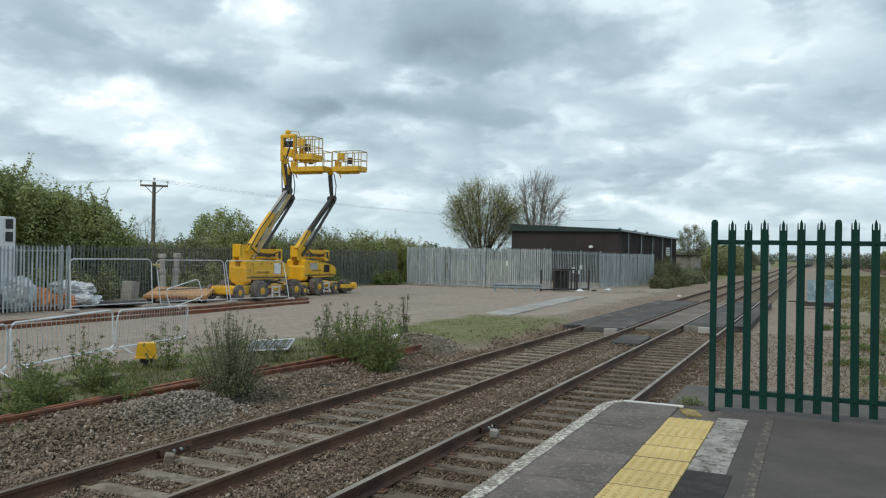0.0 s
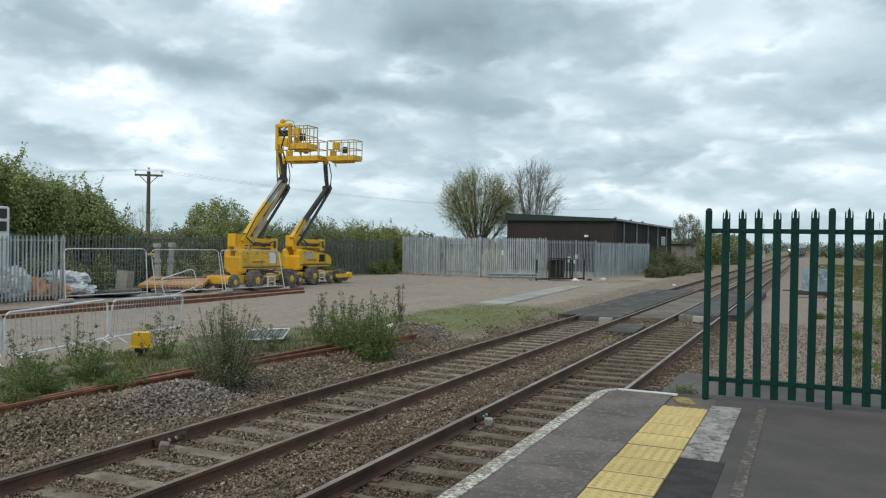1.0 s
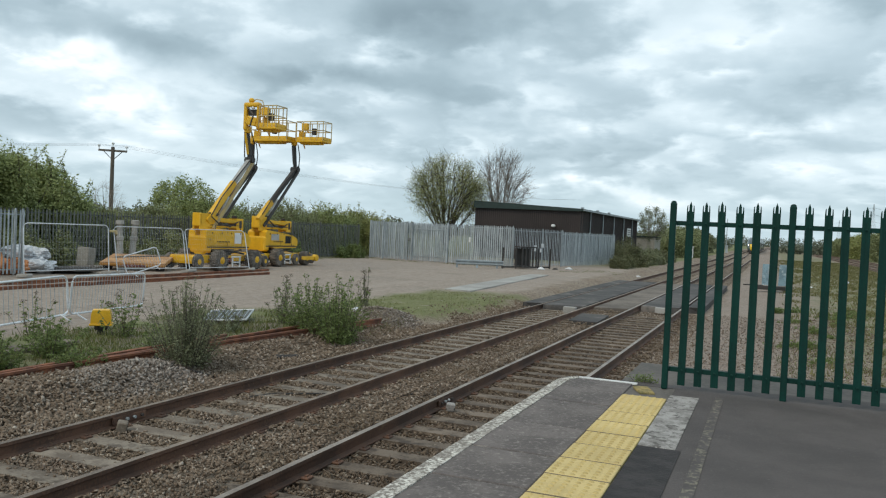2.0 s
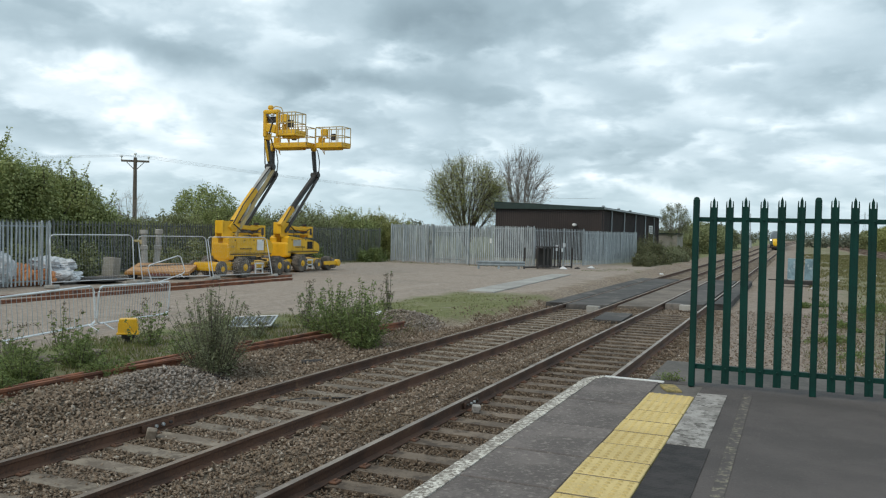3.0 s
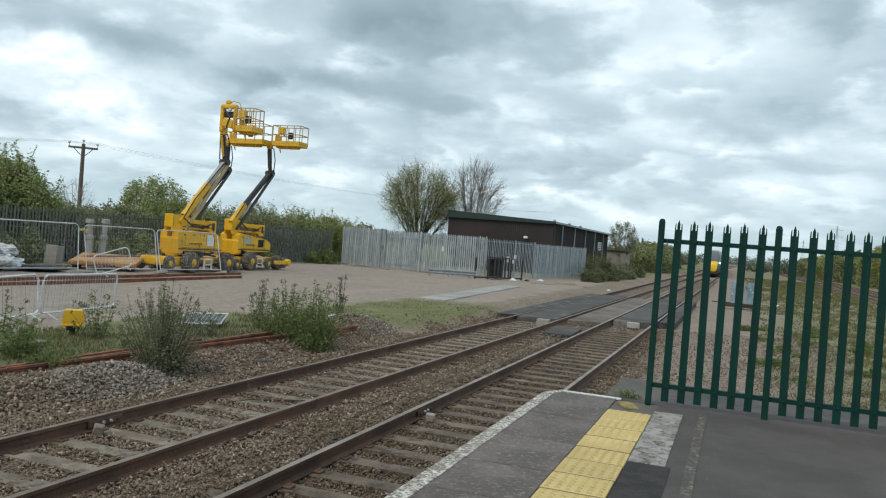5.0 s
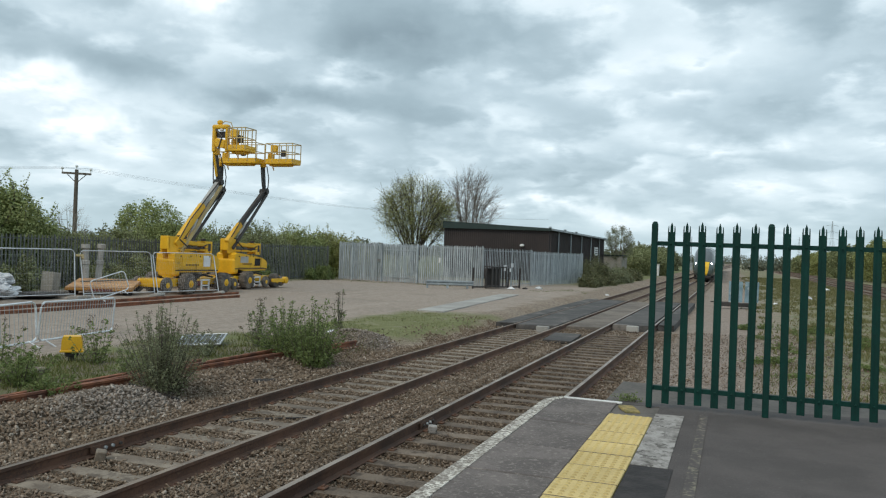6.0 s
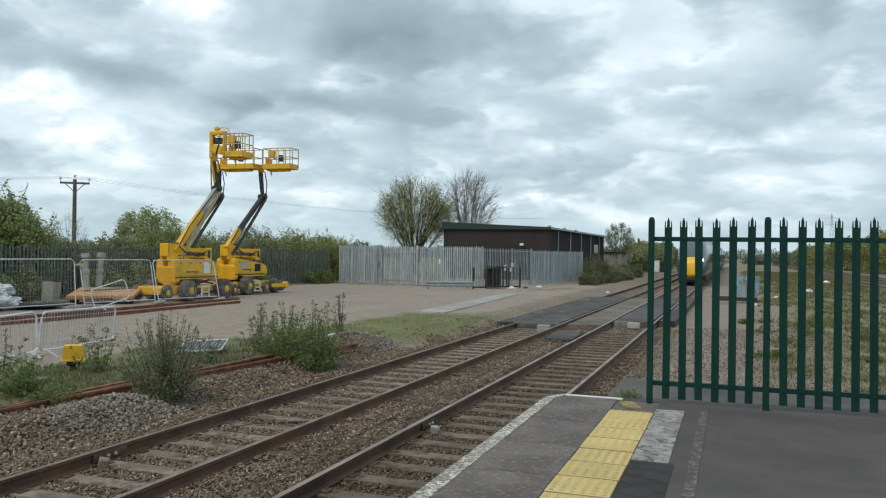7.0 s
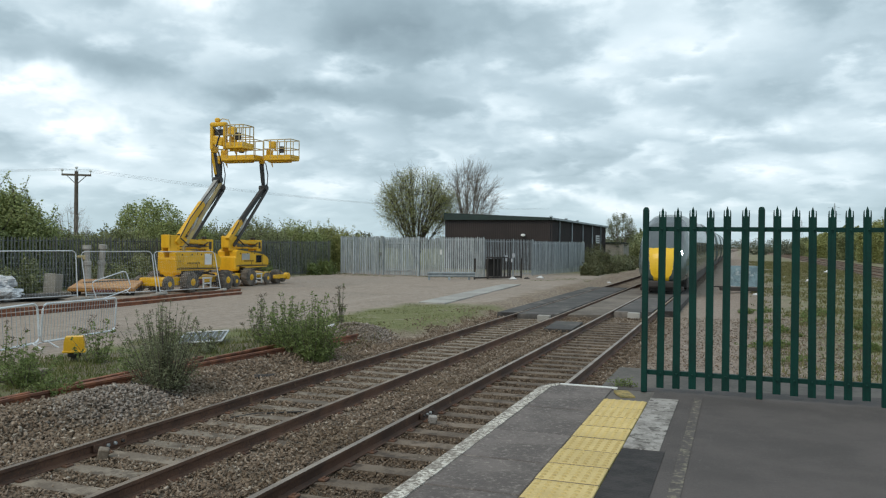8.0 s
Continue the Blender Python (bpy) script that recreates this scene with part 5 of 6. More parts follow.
def guard_beam():
    t = thing("guard_beam", pose(-18.8, 48.9, -0.12, 0, 0, 34), "galvanised crash barrier beam on short posts", "crash barrier")
    o = [(0.0, 0.62), (0.06, 0.58), (0.06, 0.52), (0.0, 0.46), (0.06, 0.40), (0.06, 0.34), (0.0, 0.30), (-0.01, 0.30), (-0.01, 0.62)]
    m = pose(0, 0, 0, 0, 0, -90)
    part("beam", Build().prism(o, 0, 3.2), M["galv"], t, m=m)
    for x in (0.1, 1.45, 2.8):
        part("post", Build().box((x, 0.08, 0.3), (0.12, 0.12, 0.62)), M["galv"], t)


guard_beam()


def litter():
    rng = random.Random(5)
    for k, (x, y, s, mat, lab) in enumerate(((-14.2, 53.0, 0.30, "white_paint", "white litter sack"), (-13.6, 54.5, 0.22, "iron", "black rubbish sack"), (-12.9, 55.5, 0.3, "white_paint", "white litter sack"), (-8.2, 56.0, 0.18, "white_paint", "scrap of white litter"), (-9.9, 18.9, 0.20, "wrap", "crumpled white plastic"), (-8.0, 14.9, 0.05, "white_paint", "scrap of white litter"), (-11.95, 10.7, 0.10, "iron", "black scrap of plastic"), (5.1, 64.5, 0.38, "white_paint", "pale plastic litter"), (2.4, 53.5, 0.2, "white_paint", "pale plastic litter"), (8.45, 87.0, 0.45, "white_paint", "pale plastic litter"), (1.0, 45.6, 0.2, "white_paint", "white litter"))):
        b = Build()
        n = 10
        for i in range(5):
            r = s * (0.75, 0.9, 0.8, 0.62, 0.32)[i] * rng.uniform(0.8, 1.15)
            b.v += [(r * math.cos(a * 2 * math.pi / n) * rng.uniform(0.8, 1.2), r * math.sin(a * 2 * math.pi / n) * rng.uniform(0.8, 1.2), i * s * 0.13 * rng.uniform(0.8, 1.3)) for a in range(n)]
        b.f += [(i * n + a, i * n + (a + 1) % n, i * n + n + (a + 1) % n, i * n + n + a) for i in range(4) for a in range(n)] + [tuple(range(n)), tuple(range(4 * n, 5 * n))]
        tagged(part("litter", b, M[mat], m=pose(x, y, float(height(x, y)) - 0.01)), lab + " on the ground", "litter")


litter()


def blue_panel():
    t = thing("blue_screen", pose(0.45, 47.6, -0.1, 0, 0, 8), "pale blue plastic sheeted frame on dark feet", "screen")
    for x in (-0.75, 0.1):
        part("sheet", Build().box((x + 0.36, 0.02 * x, 0.85), (0.72, 0.05, 1.15), pose(0, 0, 0, 6, 0, 10 * x), ch=0.01), M["blue_sheet"], t)
    part("foot", Build().box((-0.3, 0, 0.14), (2.0, 0.5, 0.2), ch=0.03), M["iron"], t)
    part("rail", Build().box((-1.2, 0, 0.25), (1.0, 0.08, 0.06)), M["iron"], t)


blue_panel()


def cabin():
    t = thing("site_cabin", pose(-28.2, 18.05, 0), "white portable site cabin behind the fence", "cabin")
    part("wall", Build().box((0, 0, 1.85), (2.6, 5.2, 3.2), ch=0.06), M["white_paint"], t)
    part("base", Build().box((0, 0, 0.14), (2.4, 5.0, 0.28)), M["iron"], t)
    w = part("window", Build().box((1.305, 2.28, 2.95), (0.03, 0.44, 0.95)), M["white_paint"], t)
    for z in (2.71, 3.18):
        part("pane", Build().box((1.325, 2.28, z), (0.02, 0.30, 0.36)), M["black_glass"], w)


cabin()


def sack(x, y, z, sx, sy, sz, mat, lab, seed):
    rng = random.Random(seed)
    b = Build()
    n, k = 26, 18
    for i in range(k + 1):
        a = math.pi * i / k
        for j in range(n):
            c = 2 * math.pi * j / n
            d = Vector((math.sin(a) * math.cos(c), math.sin(a) * math.sin(c), -math.cos(a)))
            w = 1 + 0.30 * noise.noise(d * 2.0 + Vector((seed * 3.1, 0, 0))) + 0.20 * noise.noise(d * 5.0 + Vector((0, seed * 2.3, 0)))
            zz = -math.cos(a)
            q = max(math.sin(a), 0.02) ** 0.7
            b.v.append((sx * q * math.cos(c) * w, sy * q * math.sin(c) * w, sz * (zz if zz > 0 else zz * 0.7) * w))
    b.f += [(i * n + j, i * n + (j + 1) % n, i * n + n + (j + 1) % n, i * n + n + j) for i in range(k) for j in range(n)]
    tagged(part("sack", b, M[mat], m=pose(x, y, z + sz * 0.66, 0, 0, seed * 37)), lab, "sack", "sacks by the fence")


for k, (x, y, z, sx, sy, sz, mat) in enumerate(((-26.6, 22.5, 0.55, 0.6, 0.75, 0.30, "wrap"), (-26.4, 23.2, 0.50, 0.5, 0.6, 0.28, "wrap"), (-26.3, 22.7, 0.15, 0.6, 0.8, 0.28, "wrap"), (-26.0, 21.9, 0.0, 0.45, 0.5, 0.35, "orange_sack"), (-26.2, 23.3, 0.0, 0.55, 0.6, 0.3, "wrap"), (-26.6, 20.5, 0.0, 0.6, 0.8, 0.75, "wrap"), (-26.6, 18.8, 0.0, 0.6, 0.7, 0.75, "wrap"), (-26.3, 21.2, 0.0, 0.4, 0.5, 0.5, "orange_sack"), (-25.6, 24.2, 0.0, 0.8, 0.9, 0.14, "iron"), (-26.3, 25.6, 0.0, 0.6, 0.8, 0.12, "timber"))):
    sack(x, y, z, sx, sy, sz, mat, {"wrap": "white plastic wrapped sack piled by the fence", "orange_sack": "orange woven sack by the fence"}.get(mat, "flat dark plastic sack lying on the ground"), k + 1)

tagged(part("concrete_block", Build().box((0, 0, 0.40), (0.50, 0.95, 0.84), ch=0.02), M["grey_render"], m=pose(-28.4, 27.6, 0.03, 0, 0, 28) @ pose(0, 0, 0, -4, 3, 0)), "weathered grey concrete block by the hedge", "concrete block")


def bollard(x, y, h, lean):
    t = thing("concrete_post", pose(x, y, 0, 1, lean, 10), "pale grey concrete post standing behind the trolley", "post", "concrete posts")
    part("shaft", Build().lathe((0, 0, 0), "z", [(0, 0.17), (h * 0.55, 0.14), (h * 0.56, 0.18), (h * 0.64, 0.18), (h * 0.65, 0.13), (h * 0.90, 0.13), (h * 0.91, 0.19), (h, 0.18)], 12), M["concrete"], t)


bollard(-28.3, 29.6, 2.12, -2)
bollard(-28.25, 30.25, 2.15, 5)


def utility_pole():
    t = thing("utility_pole", pose(-52.4, 53.4, 0, 0, 0, 40), "dark wooden power pole with a crossarm and insulators", "utility pole")
    part("pole", Build().tube([(0, 0, 0), (0, 0, 8.12)], [0.20, 0.15], 10), M["bark"], t)
    part("crossarm", Build().box((0, 0, 7.80), (2.3, 0.15, 0.17), ch=0.02), M["timber"], t)
    for s in (-1, 1):
        part("brace", Build().tube([(s * 0.75, 0.1, 7.75), (0, 0.1, 7.0)], 0.035, 6), M["timber"], t)
    for x in (-1.1, 0.0, 1.1):
        z = 7.88 if x else 8.12
        part("insulator", Build().lathe((x, 0, z), "z", [(0, 0.035), (0.20, 0.035), (0.22, 0.10), (0.33, 0.13), (0.40, 0.05)], 10), M["white_paint"], t)
    return t


utility_pole()


def wires():
    for k, s in enumerate((-1.1, 0.0, 1.1)):
        a = Vector((-52.4 + s * 0.77, 53.4 + s * 0.64, 8.3))
        for e, nm in ((Vector((-30.0 + s, 130.0, 8.2)), "a"), (Vector((-120.0, 20.0 + s, 8.6)), "b")):
            pts = [a.lerp(e, i / 10) - Vector((0, 0, 1.1 * 4 * (i / 10) * (1 - i / 10))) for i in range(11)]
            tagged(part("power_line", Build().tube(pts, 0.0055, 4, False), M["iron"]), "thin overhead power line wire", "wire", "power lines")


wires()


def cable(name, pts, r, mat, label):
    line = []
    pts = [Vector((x, y, float(height(x, y)) + 0.05 + dz)) for x, y, dz in pts]
    for a, c in zip(pts, pts[1:]):
        line += [a.lerp(c, k / 5) + Vector((0.02 * math.sin(3 * k + a.x), 0.02 * math.cos(2 * k), 0)) for k in range(5)]
    tagged(part(name, Build().tube(line + [pts[-1]], r, 6), M[mat]), label, name.replace("_", " "))


cable("cable", ((-9.0, 10.3, 0.05), (-8.2, 10.7, 0.0), (-7.3, 11.0, -0.03)), 0.018, "iron", "black cable running over the ballast to the rail")
cable("cable", ((-5.3, 10.5, 0), (-5.1, 11.0, 0.01), (-4.9, 11.5, 0), (-4.35, 11.7, -0.02)), 0.014, "iron", "thin black cable lying in the ballast between tracks")
cable("cable", ((-6.9, 9.7, 0), (-6.6, 10.2, 0.02), (-6.0, 10.6, 0.02), (-5.75, 10.9, 0)), 0.014, "iron", "thin black cable lying across the sleepers")
cable("stick", ((-8.0, 7.0, 0), (-7.8, 7.3, 0.02), (-7.55, 7.6, 0.02)), 0.022, "bark", "short dead stick lying on the ballast")
cable("stick", ((-8.4, 12.9, 0), (-8.25, 13.1, 0.01), (-8.2, 13.3, 0)), 0.05, "iron", "dark lump of scrap on the ballast")


# ---------------------------------------------------------------- plants
def shrub(name, x, y, r, h, stems, n_leaf, size, mat, label, seed, bare=0.25, stem_r=0.0045, heads=""):
    """Arching stems from one root, leaves thick below and thin towards the tips."""
    rng = np.random.default_rng(seed)
    z0 = float(height(x, y))
    t = thing(name, pose(x, y, z0 if y > 8.9 or x < -2 else 0.86), label, name.replace("_", " "))
    b = Build()
    cs, tips = [], []
    for k in range(stems):
        a, s = rng.uniform(0, 2 * math.pi), rng.uniform(0.05, 1.0)
        tall = h * (rng.uniform(0.25, 0.8) if rng.uniform() < 0.7 else rng.uniform(0.8, 1.05))
        top = np.array([r * s * math.cos(a), r * s * math.sin(a), tall * (1.05 - 0.35 * s)])
        foot = np.array([0.35 * r * math.cos(a) * s, 0.35 * r * math.sin(a) * s, -0.02])
        mid = foot * 0.5 + top * 0.5 + np.array([0, 0, 0.06 * h]) + rng.normal(0, 0.03 * h, 3)
        q = np.linspace(0, 1, 6)[:, None]
        line = (1 - q) ** 2 * foot + 2 * q * (1 - q) * mid + q * q * top
        b.tube(line, [stem_r * (1 - 0.75 * u) + 0.0015 for u in np.linspace(0, 1, 6)], 4, False)
        m = max(3, int(n_leaf / stems * rng.uniform(0.4, 1.6)))
        q = (bare + (1 - bare) * rng.uniform(0, 1, m) ** 1.5)[:, None]
        sp = (0.045 * r + 0.03) * (1.3 - q)
        cs.append((1 - q) ** 2 * foot + 2 * q * (1 - q) * mid + q * q * top + rng.normal(0, 1, (m, 3)) * sp)
        if heads and rng.uniform() < 0.7:
            tips.append(top + rng.normal(0, 1, (26, 3)) * np.array([0.030, 0.030, 0.022]) + np.array([0.02, 0, 0]) * rng.normal())
        elif rng.uniform() < 0.5:
            cs.append(top + rng.normal(0, 0.018, (7, 3)))
    tagged(part("stem_growth", b, M["bark"], t), kind="stuff")
    tagged(part("foliage", leaves("foliage", np.concatenate(cs), size, M[mat], rng, 2.6, 0.6), None, t), kind="stuff")
    if tips:
        tagged(part("seed_heads", leaves("seed_heads", np.concatenate(tips), 0.014, M[heads], rng, 2.0), None, t, "dry brown seed heads"), kind="stuff")
    return t


shrub("bush", -8.72, 10.75, 0.80, 1.45, 150, 9500, 0.017, "leaf_dusty", "dusty grey-green bush growing through the ballast edge", 21, 0.08)
shrub("bush", -8.50, 15.3, 0.85, 1.42, 110, 7000, 0.026, "leaf_weed", "fresh green bush beside the rusty rails", 22, 0.06)
shrub("bush", -9.4, 15.7, 0.95, 1.25, 70, 3800, 0.025, "leaf_weed", "straggling green shrub beside the rusty rails", 23, 0.1)
shrub("bush", -10.5, 16.3, 0.55, 1.25, 26, 560, 0.032, "leaf_dusty", "thin upright weed stems by the verge", 24, 0.2, 0.0045, "dry_seed")
shrub("sapling", -9.95, 19.35, 0.34, 1.25, 20, 300, 0.028, "leaf_dusty", "slender leafless sapling on the stony mound", 25, 0.2, 0.0045, "dry_seed")
WEED = "low green weeds over the rusty rails"
for k, (x, y, r, h, n) in enumerate(((-10.5, 8.6, 0.60, 0.60, 50), (-10.9, 10.0, 0.60, 0.72, 50), (-9.75, 9.5, 0.45, 0.42, 30), (-10.2, 6.9, 0.60, 0.55, 40), (-10.0, 7.8, 0.4, 0.4, 24), (-11.4, 9.2, 0.5, 0.5, 30), (-10.1, 11.6, 0.5, 0.55, 30), (-9.3, 6.3, 0.45, 0.45, 40), (-9.9, 6.0, 0.5, 0.5, 40), (-10.2, 18.2, 0.5, 0.35, 30), (-9.2, 17.4, 0.4, 0.22, 26))):
    shrub("weed", x, y, r, h, n, n * 62, 0.022, "leaf_weed", WEED, 126 + k, 0.02)
TALL = "tall thin seeding weeds by the crowd barrier"
for k, (x, y, r, h, n) in enumerate(((-11.6, 12.4, 0.5, 0.95, 18), (-11.4, 13.9, 0.45, 1.0, 14), (-12.7, 11.2, 0.45, 0.95, 14), (-10.3, 12.9, 0.5, 0.9, 20), (-12.9, 13.2, 0.5, 0.9, 12), (-12.2, 9.6, 0.5, 0.9, 12), (-11.9, 15.1, 0.4, 0.9, 10), (-10.6, 14.4, 0.45, 0.8, 14))):
    shrub("weed", x, y, r, h, n, n * 22, 0.030, "leaf_dusty" if k % 2 else "leaf_weed", TALL, 140 + k, 0.1, 0.004, "dry_seed")


rf = random.Random(77)
for k in range(44):
    x, y = rf.uniform(0.2, 8.0), rf.uniform(11.5, 34.0)
    shrub("weed", x, y, rf.uniform(0.25, 0.8), rf.uniform(0.08, 0.28), 26, 420, 0.03, "leaf_weed", "small green weed clump in the stony field", 200 + k, 0.02, 0.003)


def grass_tufts():
    rng = np.random.default_rng(41)
    regions = [((-13.4, -9.7), (5.5, 18.5), 17000), ((-12.2, -8.8), (20.6, 29.5), 4200), ((-9.6, -8.4), (15.5, 20.0), 900), ((0.3, 8.0), (10.5, 22), 9000), ((-13.0, -9.0), (52, 58), 900), ((-28.0, -16.6), (52.4, 54.2), 1600), ((-30, -27.6), (40, 56), 1500)]
    v, f = [], []
    for (xa, xb), (ya, yb), n in regions:
        x, y = rng.uniform(xa, xb, n), rng.uniform(ya, yb, n)
        clump = np.sin(x * 2.1 + 1.3 * np.sin(y * 1.1)) + np.sin(y * 1.7 + x) + 0.8 * np.sin(x * 5.3 - y * 2.9) > rng.uniform(-0.9, 1.1, n)
        x, y = x[clump], y[clump]
        k = len(x)
        z = height(x, y)
        h = rng.uniform(0.03, 0.15, k) * (0.45 if ya > 18.5 and xb < -8 else 1.0)
        a = rng.uniform(0, 2 * np.pi, k)
        w = rng.uniform(0.006, 0.014, k) * np.where(y > 30, 2.5, 1.0)
        dx, dy = np.cos(a), np.sin(a)
        l = rng.uniform(-0.07, 0.07, (2, k))
        p = np.stack([np.stack([x - dx * w, y - dy * w, z - 0.01], 1), np.stack([x + dx * w, y + dy * w, z - 0.01], 1), np.stack([x + l[0], y + l[1], z + h], 1)], 1)
        f.append(np.arange(3 * k).reshape(-1, 3) + sum(len(q) for q in v))
        v.append(p.reshape(-1, 3))
    tagged(new("grass", raw_mesh("grass", np.concatenate(v), np.concatenate(f), M["grass"])), "patchy rough green grass and weeds", "grass", kind="stuff")


grass_tufts()


def tussocks():
    rng = np.random.default_rng(43)
    m, k = 3000, 20
    c = np.stack([rng.uniform(0.8, 10.8, m), 14 + 130 * rng.uniform(0, 1, m) ** 1.5], 1)
    c = c[(c[:, 0] > 2.2 + 1.2 * np.sin(c[:, 1] * 0.35)) | (rng.uniform(size=m) < 0.25)]
    m = len(c)
    p = (c[:, None] + rng.normal(0, 0.16, (m, k, 2)) * rng.uniform(0.5, 1.8, (m, 1, 1))).reshape(-1, 2)
    n = len(p)
    x, y, z = p[:, 0], p[:, 1], height(p[:, 0], p[:, 1])
    h, a, w = rng.uniform(0.04, 0.17, n), rng.uniform(0, 2 * np.pi, n), rng.uniform(0.012, 0.03, n) * (0.6 + y / 60)
    l = rng.uniform(-0.12, 0.12, (2, n))
    v = np.stack([np.stack([x - np.cos(a) * w, y - np.sin(a) * w, z - 0.01], 1), np.stack([x + np.cos(a) * w, y + np.sin(a) * w, z - 0.01], 1), np.stack([x + l[0], y + l[1], z + h], 1)], 1).reshape(-1, 3)
    tagged(new("rough_grass", raw_mesh("rough_grass", v, np.arange(3 * n).reshape(-1, 3), M["dry_grass"])), "tussocks of dry rough grass over the field", "grass", kind="stuff")


tussocks()
shrub("weed", -1.08, 8.66, 0.16, 0.13, 26, 360, 0.012, "leaf_weed", "small green weed at the platform end", 34, 0.1, 0.002)


def tree(x, y, h, r, label, seed, mat=None, n_leaf=0, size=0.1, trunk=0.16, mains=9, subs=9, twigs=7, low=0.22, bark="bark"):
    """A vase-shaped tree: limbs fan out to points of a rounded crown, and branch twice into fine twigs."""
    rng = np.random.default_rng(seed)
    t = thing("tree", pose(x, y, -0.05), label, "tree")
    b = Build()
    mid = np.array([0, 0, h * (0.5 + low / 2)])
    half = np.array([r, r, h * (1 - low) / 2])

    def crown_point(near=None):
        d = rng.normal(size=3)
        if near is not None:
            d = d * 0.42 + near
        d = d / np.linalg.norm(d)
        return d

    def curve(p, q, lift, n):
        c = p * 0.5 + q * 0.5 + np.array([0, 0, lift])
        s = np.linspace(0, 1, n)[:, None]
        return (1 - s) ** 2 * p + 2 * s * (1 - s) * c + s * s * q

    b.tube([(0, 0, 0), (0.05, 0, h * 0.08), (0, 0.03, h * 0.14)], [trunk * 1.5, trunk * 1.1, trunk], 10)
    tips = []
    for i in range(mains):
        az, el = 2.4 * i + rng.uniform(-0.3, 0.3), math.asin(min(0.97, -0.22 + 1.22 * (i + 0.6) / mains))
        d = np.array([math.cos(az) * math.cos(el), math.sin(az) * math.cos(el), math.sin(el) * 0.95])
        root = np.array([rng.normal(0, trunk * 0.3), rng.normal(0, trunk * 0.3), h * rng.uniform(0.08, 0.14)])
        main = curve(root, mid + d * half * rng.uniform(0.5, 0.8), h * 0.02, 7)
        b.tube(main, list(np.linspace(trunk * 0.5, trunk * 0.14, 7)), 6, False)
        for j in range(subs):
            p = main[rng.integers(2, 7)]
            e = crown_point(d)
            q = mid + e * half * rng.uniform(0.60, 0.95)
            br = curve(p, q, h * 0.03, 6)
            b.tube(br, list(np.linspace(trunk * 0.15, trunk * 0.05, 6)), 4, False)
            tips.append(br[-1])
            for k in range(twigs):
                p2 = br[rng.integers(1, 6)]
                v = crown_point(e)
                v[2] += 0.35
                q2 = p2 + v * r * rng.uniform(0.10, 0.24)
                b.tube([p2, (p2 + q2) / 2 + rng.normal(0, r * 0.012, 3), q2], [trunk * 0.055, trunk * 0.04, trunk * 0.02], 3, False)
                tips += [q2, (p2 + q2) / 2]
    part("trunk", b, M[bark], t)
    if n_leaf:
        tp = np.array(tips)
        c = tp[rng.integers(0, len(tp), n_leaf)] + rng.normal(0, r * 0.07, (n_leaf, 3))
        c = c[(((c - mid) / half) ** 2).sum(1) < rng.uniform(0.85, 1.10, n_leaf)]
        tagged(part("crown", leaves("crown", c, size, M[mat], rng, 1.7, 0.8), None, t), kind="stuff")
    return t


tree(-29.8, 74.2, 10.05, 4.35, "broad multi-stemmed tree just coming into yellow-green leaf", 51, "leaf_spring", 46000, 0.052, 0.19, 18, 14, 10, 0.10)
tree(-28.0, 85.0, 11.9, 4.2, "bare grey tree with fine upright twigs", 52, None, 0, 0.1, 0.15, 15, 16, 14, 0.16, "twig")
tree(-14.8, 110.0, 7.0, 2.3, "thin spring tree behind the building", 53, "leaf_dusty", 8000, 0.075, 0.13, 9, 10, 8, 0.14, "twig")
tree(-35.2, 42.2, 5.2, 2.4, "small tree with fresh leaves above the hedge", 54, "leaf_hedge", 7000, 0.085, 0.10, 8, 8, 6)
tree(-42.0, 42.5, 5.0, 1.5, "small bare tree above the hedge", 55, None, 0, 0.1, 0.08, 8, 9, 8, 0.2, "twig")
tree(-40.5, 33.0, 5.8, 2.6, "small tree with fresh leaves above the hedge", 56, "leaf_hedge", 7000, 0.085, 0.10, 8, 8, 6)


